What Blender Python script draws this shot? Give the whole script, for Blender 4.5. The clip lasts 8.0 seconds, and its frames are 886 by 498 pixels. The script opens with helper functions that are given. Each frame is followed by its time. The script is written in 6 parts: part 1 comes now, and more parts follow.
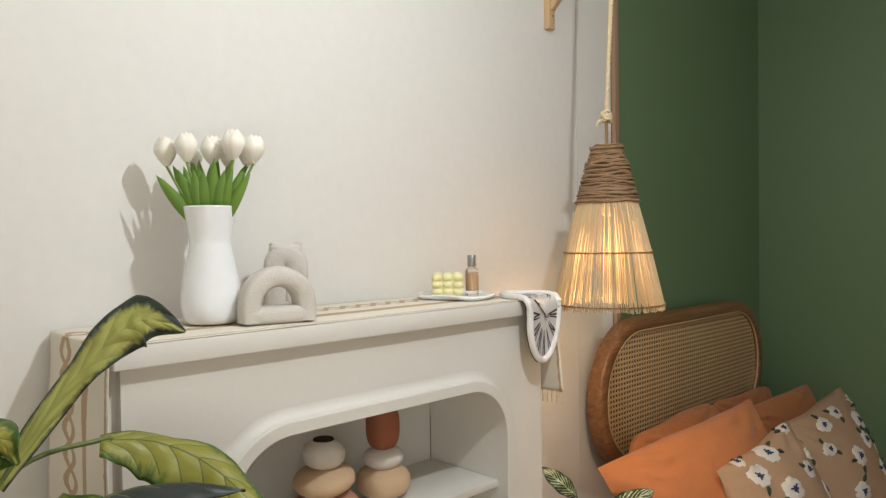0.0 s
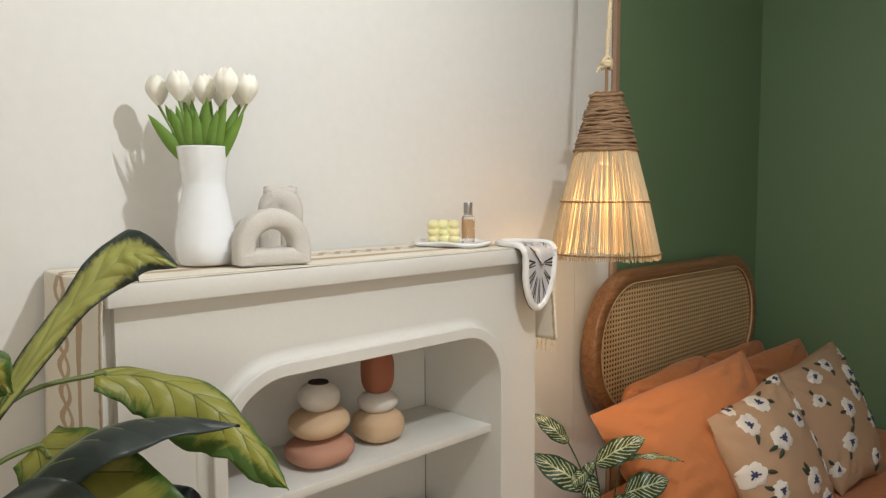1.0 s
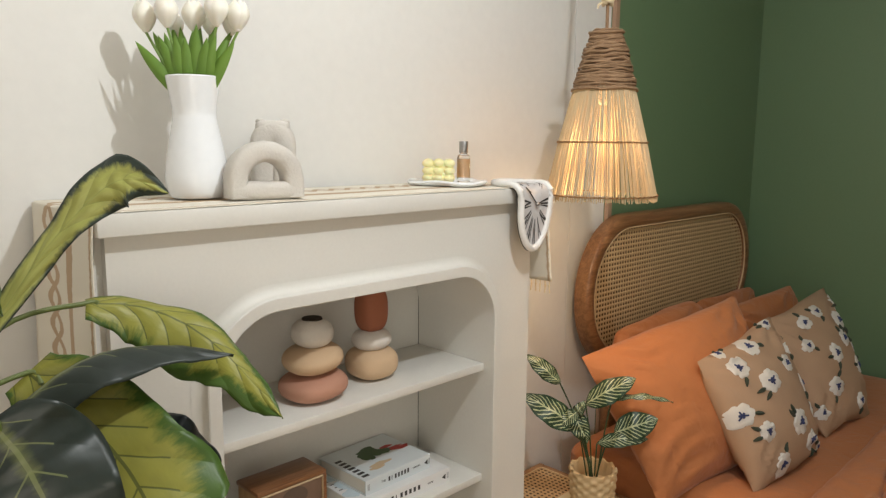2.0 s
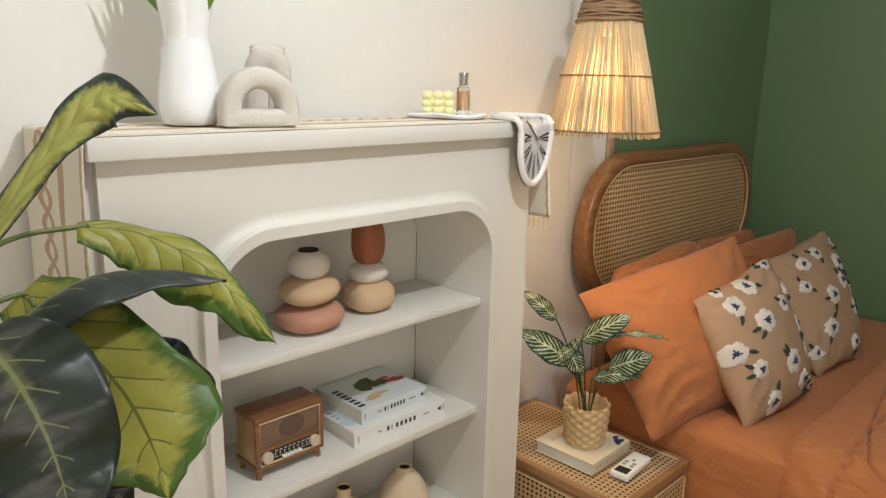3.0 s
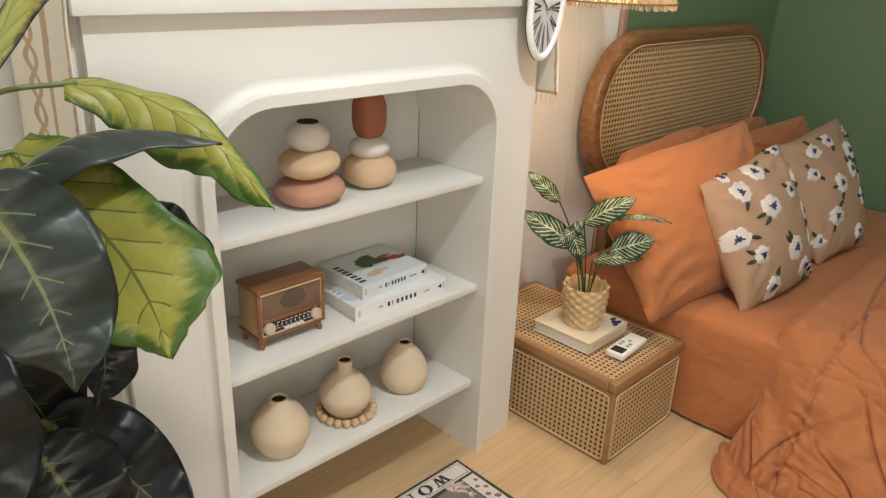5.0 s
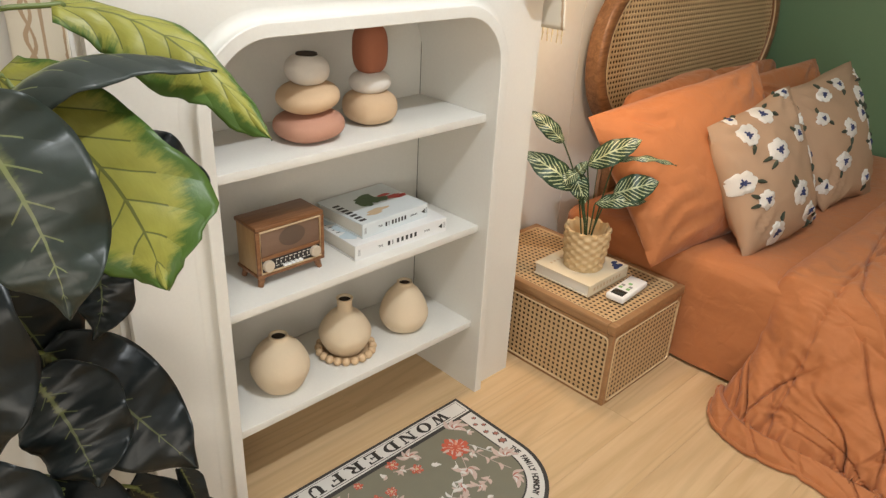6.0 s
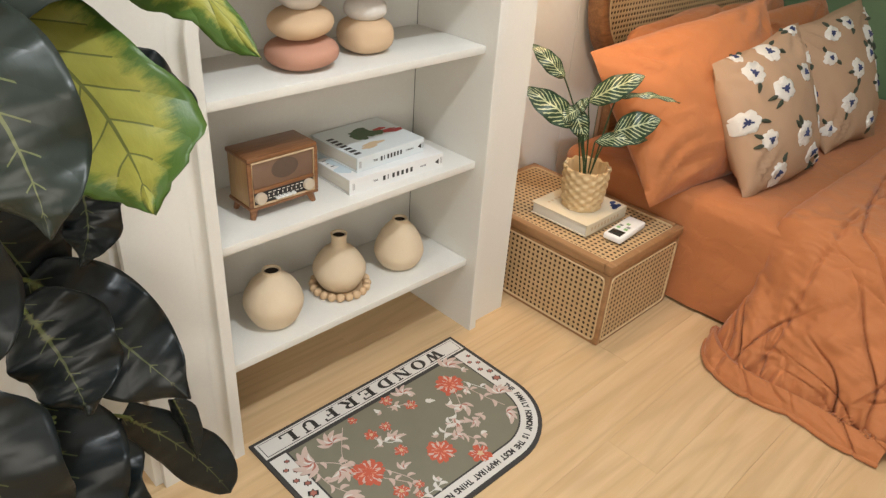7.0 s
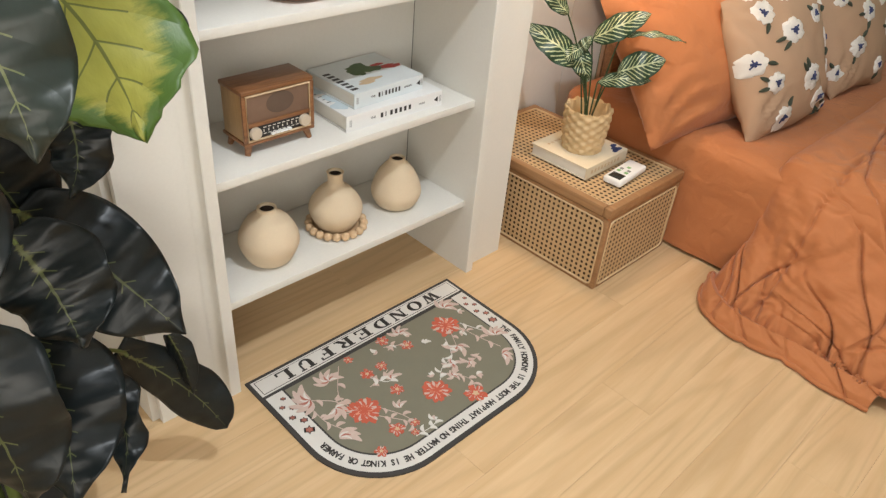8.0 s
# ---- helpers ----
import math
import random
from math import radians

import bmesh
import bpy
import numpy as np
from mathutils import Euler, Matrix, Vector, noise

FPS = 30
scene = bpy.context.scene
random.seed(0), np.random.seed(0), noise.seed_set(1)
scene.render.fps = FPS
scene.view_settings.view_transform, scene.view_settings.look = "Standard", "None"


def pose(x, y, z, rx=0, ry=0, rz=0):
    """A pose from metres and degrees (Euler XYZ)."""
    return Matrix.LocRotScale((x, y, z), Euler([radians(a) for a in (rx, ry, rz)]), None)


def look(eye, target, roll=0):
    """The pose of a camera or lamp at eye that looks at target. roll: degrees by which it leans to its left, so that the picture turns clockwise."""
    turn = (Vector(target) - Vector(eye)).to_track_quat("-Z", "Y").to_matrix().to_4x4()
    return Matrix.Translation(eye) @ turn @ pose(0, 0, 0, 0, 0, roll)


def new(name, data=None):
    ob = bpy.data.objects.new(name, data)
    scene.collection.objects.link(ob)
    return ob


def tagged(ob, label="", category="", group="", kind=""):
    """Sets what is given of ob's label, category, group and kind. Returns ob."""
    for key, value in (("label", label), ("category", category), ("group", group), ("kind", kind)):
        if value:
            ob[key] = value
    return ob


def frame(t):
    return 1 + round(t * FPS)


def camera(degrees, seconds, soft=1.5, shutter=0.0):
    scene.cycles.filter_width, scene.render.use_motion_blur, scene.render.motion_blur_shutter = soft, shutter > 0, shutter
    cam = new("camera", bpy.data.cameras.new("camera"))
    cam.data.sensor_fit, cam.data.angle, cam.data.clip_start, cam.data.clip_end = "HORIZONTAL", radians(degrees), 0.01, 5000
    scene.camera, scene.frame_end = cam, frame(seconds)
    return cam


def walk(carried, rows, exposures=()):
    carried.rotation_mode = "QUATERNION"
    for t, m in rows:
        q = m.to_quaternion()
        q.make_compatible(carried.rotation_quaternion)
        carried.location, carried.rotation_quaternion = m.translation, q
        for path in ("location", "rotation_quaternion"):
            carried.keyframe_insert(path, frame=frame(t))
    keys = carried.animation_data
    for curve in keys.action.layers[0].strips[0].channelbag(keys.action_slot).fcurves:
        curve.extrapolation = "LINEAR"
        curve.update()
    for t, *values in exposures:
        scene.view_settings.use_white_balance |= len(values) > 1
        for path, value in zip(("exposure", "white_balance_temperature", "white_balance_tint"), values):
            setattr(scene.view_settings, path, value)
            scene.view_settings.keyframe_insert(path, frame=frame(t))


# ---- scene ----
# ---- camera ----
cam = camera(63.3, 8.0, 1.35)
PATH = [
    (0, (-0.389, -1.088, 1.327), (1.007, 0.343, 1.288), -0.8),
    (0.5, (-0.387, -1.086, 1.316), (1.011, 0.341, 1.219), -0.5),
    (1, (-0.382, -1.086, 1.303), (1.014, 0.337, 1.145), -0.2),
    (1.5, (-0.381, -1.075, 1.289), (1.021, 0.334, 1.066), 0.1),
    (3, (-0.365, -1.079, 1.258), (1.01, 0.301, 0.803), 1.2),
    (3.5, (-0.362, -1.076, 1.249), (1.002, 0.287, 0.717), 1.5),
    (4, (-0.358, -1.073, 1.242), (0.99, 0.273, 0.634), 1.8),
    (4.5, (-0.356, -1.07, 1.232), (0.976, 0.26, 0.555), 2.0),
    (6, (-0.346, -1.06, 1.203), (0.927, 0.205, 0.321), 3.0),
    (6.5, (-0.341, -1.055, 1.187), (0.914, 0.179, 0.239), 3.5),
    (7, (-0.336, -1.051, 1.172), (0.901, 0.149, 0.158), 4.0),
    (7.5, (-0.335, -1.045, 1.162), (0.881, 0.117, 0.081), 4.7),
    (8, (-0.333, -1.042, 1.149), (0.865, 0.086, 0.012), 5.2),
]
EXPOSURES = [(0, -0.52, 6500, 10), (1.5, -0.44, 6500, 10), (3.5, -0.17, 6480, 10), (4.5, -0.04, 6450, 10), (6.5, 0.23, 6380, 10), (8, 0.31, 6250, 10)]
walk(cam, [(t, look(eye, target, roll)) for t, eye, target, roll in PATH], EXPOSURES)

# ---- light ----
world = bpy.data.worlds.new("evening")
scene.world = world
world.use_nodes = True
world.node_tree.nodes["Background"].inputs[0].default_value = (0.03, 0.028, 0.025, 1)


def point_lamp(name, where, watts, radius, colour):
    data = bpy.data.lights.new(name, "POINT")
    data.energy, data.shadow_soft_size, data.color = watts, radius, colour
    ob = new(name, data)
    ob.location = where
    return ob


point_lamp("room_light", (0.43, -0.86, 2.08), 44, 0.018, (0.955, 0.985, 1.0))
# broad warm fill added from the left, its source unseen
glow = bpy.data.lights.new("side_fill", "AREA")
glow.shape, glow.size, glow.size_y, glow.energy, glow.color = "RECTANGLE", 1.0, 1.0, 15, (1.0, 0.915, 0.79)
new("side_fill", glow).matrix_basis = look((-1.20, -1.85, 1.05), (0.6, 0.0, 0.75))
point_lamp("pendant_light", (1.185, -0.055, 1.275), 5.2, 0.06, (1.0, 0.62, 0.30))
# the bulb's light through the open foot of the shade
spill = bpy.data.lights.new("pendant_downlight", "SPOT")
spill.energy, spill.spot_size, spill.spot_blend, spill.shadow_soft_size, spill.color = 5.2, radians(130), 0.4, 0.03, (1.0, 0.68, 0.38)
new("pendant_downlight", spill).matrix_basis = look((1.17, -0.083, 1.165), (1.33, 0.22, 0.78))


# ---- materials ----
def nodes_of(name):
    m = bpy.data.materials.new(name)
    m.use_nodes = True
    nt = m.node_tree
    return m, nt, nt.nodes["Principled BSDF"]


def link(nt, a, b):
    nt.links.new(a, b)


def coords(nt, kind="Object", scale=(1, 1, 1)):
    tc = nt.nodes.new("ShaderNodeTexCoord")
    mp = nt.nodes.new("ShaderNodeMapping")
    mp.inputs["Scale"].default_value = scale
    link(nt, tc.outputs[kind], mp.inputs["Vector"])
    return mp.outputs["Vector"]


def noise_tex(nt, vec, scale, detail=3, rough=0.55, distort=0.0):
    n = nt.nodes.new("ShaderNodeTexNoise")
    n.inputs["Scale"].default_value = scale
    n.inputs["Detail"].default_value = detail
    n.inputs["Roughness"].default_value = rough
    n.inputs["Distortion"].default_value = distort
    link(nt, vec, n.inputs["Vector"])
    return n.outputs["Fac"]


def ramp(nt, fac, stops):
    r = nt.nodes.new("ShaderNodeValToRGB")
    els = r.color_ramp.elements
    while len(els) < len(stops):
        els.new(0.5)
    for e, (p, c) in zip(els, stops):
        e.position, e.color = p, (*c, 1) if len(c) == 3 else c
    link(nt, fac, r.inputs["Fac"])
    return r.outputs["Color"]


def mix(nt, fac, a, b, mode="MIX"):
    m = nt.nodes.new("ShaderNodeMix")
    m.data_type, m.blend_type = "RGBA", mode
    for sock, v in ((m.inputs[0], fac), (m.inputs[6], a), (m.inputs[7], b)):
        if isinstance(v, (int, float)):
            sock.default_value = v
        elif isinstance(v, tuple):
            sock.default_value = (*v, 1)
        else:
            link(nt, v, sock)
    return m.outputs[2]


def calc(nt, op, a, b=0.0, c=0.0):
    m = nt.nodes.new("ShaderNodeMath")
    m.operation = op
    for sock, v in zip(m.inputs, (a, b, c)):
        if isinstance(v, (int, float)):
            sock.default_value = v
        else:
            link(nt, v, sock)
    return m.outputs[0]


def bump(nt, bsdf, height, strength, distance=0.002):
    b = nt.nodes.new("ShaderNodeBump")
    b.inputs["Strength"].default_value = strength
    b.inputs["Distance"].default_value = distance
    link(nt, height, b.inputs["Height"])
    link(nt, b.outputs["Normal"], bsdf.inputs["Normal"])


def surface(name, c1, c2, scale=6, rough=0.5, fine=200, relief=0.15, depth=0.001, metal=0.0, stretch=(1, 1, 1), sub=0.0):
    """A surface with slow and fine variation of colour, gloss and relief."""
    m, nt, p = nodes_of(name)
    v = coords(nt, "Object", stretch)
    slow = noise_tex(nt, v, scale, 4)
    grain = noise_tex(nt, v, fine, 3)
    col = mix(nt, slow, c1, c2)
    col = mix(nt, calc(nt, "MULTIPLY", grain, 0.22), col, tuple(0.7 * x for x in c1), "MIX")
    link(nt, col, p.inputs["Base Color"])
    link(nt, calc(nt, "ADD", calc(nt, "MULTIPLY", slow, 0.16), rough - 0.08), p.inputs["Roughness"])
    p.inputs["Metallic"].default_value = metal
    if sub:
        p.inputs["Subsurface Weight"].default_value = sub
        p.inputs["Subsurface Radius"].default_value = (0.01, 0.006, 0.003)
    bump(nt, p, grain, relief, depth)
    return m


def wood(name, dark, light, axis="x", scale=1.0, rough=0.42, rings=0.0):
    m, nt, p = nodes_of(name)
    st = {"x": (0.9, 14, 14), "y": (14, 0.9, 14), "z": (14, 14, 0.9)}[axis]
    v = coords(nt, "Object", tuple(s * scale for s in st))
    info = nt.nodes.new("ShaderNodeObjectInfo")
    off = nt.nodes.new("ShaderNodeVectorMath")
    off.operation = "ADD"
    link(nt, v, off.inputs[0])
    link(nt, calc(nt, "MULTIPLY", info.outputs["Random"], 37.0), off.inputs[1])
    v = off.outputs[0]
    band = noise_tex(nt, v, 1.6, 5, 0.6, 1.2)
    fine = noise_tex(nt, v, 9.0, 4, 0.7)
    col = ramp(nt, band, [(0.3, dark), (0.52, tuple((a + b) / 2 for a, b in zip(dark, light))), (0.72, light)])
    col = mix(nt, calc(nt, "MULTIPLY", fine, 0.45), col, dark)
    if rings:
        # growth rings cut into long arches
        slow = noise_tex(nt, v, 0.55, 1, 0.3, 0.3)
        wave = calc(nt, "SINE", calc(nt, "ADD", calc(nt, "MULTIPLY", slow, 75.0), calc(nt, "MULTIPLY", fine, 1.6)))
        line = calc(nt, "POWER", calc(nt, "MULTIPLY_ADD", wave, 0.5, 0.5), 3.0)
        col = mix(nt, calc(nt, "MULTIPLY", line, rings), col, tuple(0.74 * q for q in dark))
    link(nt, col, p.inputs["Base Color"])
    link(nt, calc(nt, "ADD", calc(nt, "MULTIPLY", fine, 0.2), rough - 0.1), p.inputs["Roughness"])
    bump(nt, p, fine, 0.12, 0.0008)
    return m


WALL_WHITE = surface("wall_white", (0.735, 0.725, 0.69), (0.765, 0.755, 0.72), 1.5, 0.7, 40, 0.02, 0.0012)
WALL_GREEN = surface("wall_green", (0.128, 0.208, 0.108), (0.142, 0.228, 0.120), 2.0, 0.5, 90, 0.12, 0.0015)
PAINT_WHITE = surface("white_laminate", (0.70, 0.685, 0.635), (0.74, 0.725, 0.675), 3, 0.56, 160, 0.05, 0.0006)
CEIL = surface("ceiling_white", (0.78, 0.77, 0.75), (0.8, 0.79, 0.77), 2, 0.8, 90, 0.1)
BACKING = surface("dark_gap", (0.05, 0.045, 0.04), (0.07, 0.06, 0.05), 3, 0.8)
OAK = wood("oak_laminate", (0.56, 0.38, 0.20), (0.70, 0.515, 0.305), "x", 1.0, 0.4, 0.30)
PINE = wood("pine", (0.55, 0.38, 0.2), (0.68, 0.5, 0.3), "z", 2)
TRIM_WOOD = wood("trim_wood", (0.32, 0.2, 0.13), (0.42, 0.28, 0.19), "z", 2, 0.6)
TEAK = wood("teak", (0.15, 0.066, 0.026), (0.36, 0.185, 0.082), "x", 2.6, 0.38, 0.25)
TEAK_EDGE = wood("light_teak", (0.27, 0.14, 0.06), (0.40, 0.225, 0.105), "y", 3.0, 0.45)
WALNUT = wood("walnut", (0.15, 0.062, 0.025), (0.32, 0.15, 0.065), "x", 6, 0.35)
WALNUT_SIDE = wood("pale_walnut", (0.34, 0.205, 0.085), (0.52, 0.34, 0.165), "z", 6, 0.4)
CANE = surface("cane", (0.49, 0.325, 0.165), (0.61, 0.425, 0.23), 30, 0.5, 500, 0.4)
CANE_DARK = surface("aged_cane", (0.50, 0.34, 0.175), (0.61, 0.43, 0.235), 12, 0.5, 500, 0.4)
CANE_PIPE = surface("cane_piping", (0.58, 0.42, 0.24), (0.66, 0.5, 0.3), 30, 0.5, 500, 0.3)
# near-black that stands in for the shade seen through cane holes
CANE_HOLE_SHADE = surface("cane_hole_shade", (0.055, 0.03, 0.015), (0.08, 0.045, 0.02), 5, 0.8)
CERAMIC = surface("white_glaze", (0.84, 0.86, 0.88), (0.86, 0.88, 0.90), 4, 0.12, 60, 0.02)
STONE = surface("pale_concrete", (0.56, 0.525, 0.475), (0.69, 0.655, 0.60), 25, 0.85, 230, 0.6, 0.002)
CLAY_BEIGE = surface("beige_clay", (0.66, 0.535, 0.375), (0.72, 0.595, 0.43), 9, 0.8, 220, 0.18, 0.001)
CLAY_TAN = surface("tan_clay", (0.60, 0.42, 0.26), (0.66, 0.47, 0.30), 12, 0.8, 220, 0.18, 0.001)
CLAY_PINK = surface("terracotta_pink", (0.48, 0.245, 0.165), (0.53, 0.28, 0.195), 12, 0.8, 220, 0.18, 0.001)
CLAY_BROWN = surface("terracotta_brown", (0.30, 0.105, 0.055), (0.35, 0.13, 0.07), 12, 0.8, 220, 0.18, 0.001)
CLAY_WHITE = surface("white_clay", (0.66, 0.62, 0.57), (0.74, 0.70, 0.65), 30, 0.85, 160, 0.45, 0.002)
# near-black in place of the shade inside vase openings
VASE_HOLE_SHADE = surface("vase_hole_shade", (0.02, 0.012, 0.008), (0.03, 0.02, 0.012), 9, 0.9)
BEAD = wood("bead_wood", (0.55, 0.38, 0.22), (0.66, 0.48, 0.3), "x", 8, 0.6)
PETAL = surface("tulip_petal", (0.83, 0.80, 0.69), (0.88, 0.865, 0.79), 40, 0.5, 300, 0.2, 0.001, sub=0.15)
STEM = surface("tulip_stem", (0.16, 0.26, 0.05), (0.2, 0.33, 0.08), 40, 0.5)
TULIP_LEAF = surface("tulip_leaf", (0.085, 0.19, 0.018), (0.20, 0.34, 0.05), 22, 0.5, 120, 0.3, 0.001, stretch=(1, 1, 0.3))
SOAPWAX = surface("yellow_wax", (0.82, 0.76, 0.38), (0.87, 0.83, 0.52), 30, 0.5, 200, 0.1, sub=0.4)
GREY_METAL = surface("brushed_grey_metal", (0.30, 0.29, 0.28), (0.36, 0.35, 0.34), 30, 0.35, 400, 0.1, metal=0.9)
CLOCK_RIM = surface("clock_white_plastic", (0.80, 0.79, 0.77), (0.84, 0.83, 0.81), 8, 0.25, 90, 0.03)
CLOCK_FACE = surface("clock_silver_face", (0.52, 0.51, 0.51), (0.64, 0.63, 0.63), 14, 0.3, 90, 0.03)
BLACK = surface("black_ink", (0.015, 0.014, 0.014), (0.03, 0.028, 0.028), 20, 0.5)
INK_GREY = surface("grey_ink", (0.22, 0.22, 0.22), (0.28, 0.28, 0.28), 20, 0.6)
ROPE = surface("jute_rope", (0.62, 0.50, 0.31), (0.72, 0.60, 0.4), 60, 0.9, 500, 0.8, 0.002)
SEAGRASS = surface("seagrass_wrap", (0.15, 0.08, 0.038), (0.40, 0.25, 0.135), 60, 0.75, 420, 0.8, 0.002)
REED = surface("split_reed", (0.44, 0.33, 0.18), (0.55, 0.425, 0.255), 50, 0.6, 400, 0.3, 0.001)
TWINE = surface("brown_twine", (0.24, 0.13, 0.05), (0.32, 0.18, 0.08), 60, 0.9, 500, 0.6)


def creased_cotton(name, c1, c2):
    """Washed cotton: slow shade, fine weave and soft creases at two sizes."""
    m, nt, p = nodes_of(name)
    v = coords(nt, "Object")
    slow = noise_tex(nt, v, 5, 4)
    weave = noise_tex(nt, v, 800, 2)
    big = noise_tex(nt, v, 7, 2, 0.4, 0.5)
    small = noise_tex(nt, v, 22, 2, 0.5, 0.6)
    ridge = calc(nt, "SMOOTH_MIN", calc(nt, "ABSOLUTE", calc(nt, "SUBTRACT", big, 0.5)), 0.12, 0.08)
    link(nt, mix(nt, slow, c1, c2), p.inputs["Base Color"])
    p.inputs["Roughness"].default_value = 0.78
    p.inputs["Sheen Weight"].default_value = 0.15
    h = calc(nt, "ADD", calc(nt, "MULTIPLY", ridge, 3.0), small)
    bump(nt, p, calc(nt, "ADD", h, calc(nt, "MULTIPLY", weave, 0.05)), 0.52, 0.008)
    return m


SHEET = creased_cotton("orange_cotton", (0.395, 0.136, 0.042), (0.445, 0.162, 0.053))
BASKET = surface("woven_palm", (0.52, 0.36, 0.18), (0.66, 0.49, 0.28), 35, 0.65, 300, 0.4, 0.001)
PAPER = surface("book_pages", (0.70, 0.67, 0.60), (0.78, 0.75, 0.68), 20, 0.8, 600, 0.4, stretch=(1, 1, 12))
COVER_WHITE = surface("book_cover_white", (0.74, 0.74, 0.73), (0.78, 0.78, 0.77), 10, 0.45, 200, 0.05)
COVER_BLUE = surface("book_cover_pale_blue", (0.60, 0.66, 0.68), (0.70, 0.74, 0.75), 9, 0.4, 200, 0.05)
COVER_SEA = surface("book_cover_sea", (0.42, 0.55, 0.62), (0.66, 0.73, 0.76), 60, 0.45, 200, 0.05)
COVER_CREAM = surface("book_cover_cream", (0.66, 0.58, 0.42), (0.74, 0.66, 0.5), 10, 0.55, 200, 0.08)
PLASTIC_WHITE = surface("white_plastic", (0.80, 0.80, 0.79), (0.83, 0.83, 0.82), 9, 0.35, 90, 0.02)
SCREEN = surface("dark_screen", (0.03, 0.035, 0.03), (0.05, 0.055, 0.05), 9, 0.15, 90, 0.01)
GREEN_BTN = surface("green_rubber", (0.2, 0.42, 0.16), (0.25, 0.48, 0.2), 9, 0.6)
POT_DARK = surface("dark_planter", (0.02, 0.02, 0.02), (0.035, 0.035, 0.035), 9, 0.6)
MAT_GREEN = surface("mat_olive", (0.175, 0.17, 0.125), (0.21, 0.205, 0.15), 30, 0.75, 600, 0.4, 0.001)
MAT_WHITE = surface("mat_white", (0.62, 0.61, 0.58), (0.68, 0.67, 0.64), 30, 0.75, 600, 0.4, 0.001)
MAT_DARK = surface("mat_charcoal", (0.035, 0.033, 0.032), (0.05, 0.047, 0.045), 30, 0.75, 600, 0.4, 0.001)
RED = surface("print_red", (0.47, 0.085, 0.045), (0.56, 0.13, 0.075), 80, 0.75, 600, 0.3)
PINK = surface("print_pink", (0.50, 0.38, 0.33), (0.62, 0.5, 0.45), 80, 0.75, 600, 0.3)
SALMON = surface("print_salmon", (0.60, 0.26, 0.17), (0.70, 0.36, 0.26), 80, 0.75, 600, 0.3)
DULL_RED = surface("print_dull_red", (0.36, 0.12, 0.09), (0.42, 0.17, 0.13), 80, 0.75, 600, 0.3)
LEAF_GREEN_PRINT = surface("cover_green", (0.03, 0.07, 0.02), (0.06, 0.12, 0.03), 60, 0.5)
COVER_RED = surface("cover_red", (0.42, 0.03, 0.03), (0.5, 0.05, 0.04), 60, 0.5)
COVER_OCHRE = surface("cover_ochre", (0.55, 0.40, 0.24), (0.62, 0.47, 0.3), 60, 0.5)
CUSHION = surface("tan_linen", (0.39, 0.25, 0.155), (0.44, 0.29, 0.185), 8, 0.85, 900, 0.5, 0.0008)
TUFT_WHITE = surface("tufted_white", (0.74, 0.70, 0.64), (0.80, 0.77, 0.72), 90, 0.9, 700, 0.9, 0.003)
TUFT_BLUE = surface("tufted_blue", (0.03, 0.042, 0.12), (0.05, 0.065, 0.18), 90, 0.9, 700, 0.9, 0.003)
TUFT_GREEN = surface("tufted_dark_green", (0.035, 0.045, 0.03), (0.06, 0.075, 0.05), 90, 0.9, 700, 0.9, 0.003)
BRASS_KNOB = surface("ivory_knob", (0.50, 0.42, 0.32), (0.6, 0.52, 0.42), 20, 0.35)
GRILLE = surface("speaker_cloth", (0.17, 0.10, 0.065), (0.22, 0.135, 0.09), 60, 0.7, 900, 0.6)
GRILLE_DARK = surface("speaker_cone", (0.10, 0.065, 0.045), (0.13, 0.085, 0.06), 60, 0.7, 900, 0.6)


def glass_material(name, colour, rough=0.02):
    m, nt, p = nodes_of(name)
    p.inputs["Base Color"].default_value = (*colour, 1)
    p.inputs["Transmission Weight"].default_value = 1.0
    p.inputs["Roughness"].default_value = rough
    p.inputs["IOR"].default_value = 1.45
    return m


GLASS = glass_material("clear_glass", (0.97, 0.97, 0.96))
PERFUME = glass_material("amber_liquid", (0.95, 0.66, 0.40), 0.15)
PERFUME.node_tree.nodes["Principled BSDF"].inputs["Transmission Weight"].default_value = 0.55


def bulb_material():
    m, nt, p = nodes_of("lit_bulb")
    p.inputs["Base Color"].default_value = (1, 0.8, 0.5, 1)
    p.inputs["Emission Color"].default_value = (1, 0.62, 0.25, 1)
    p.inputs["Emission Strength"].default_value = 1.6
    return m


BULB = bulb_material()


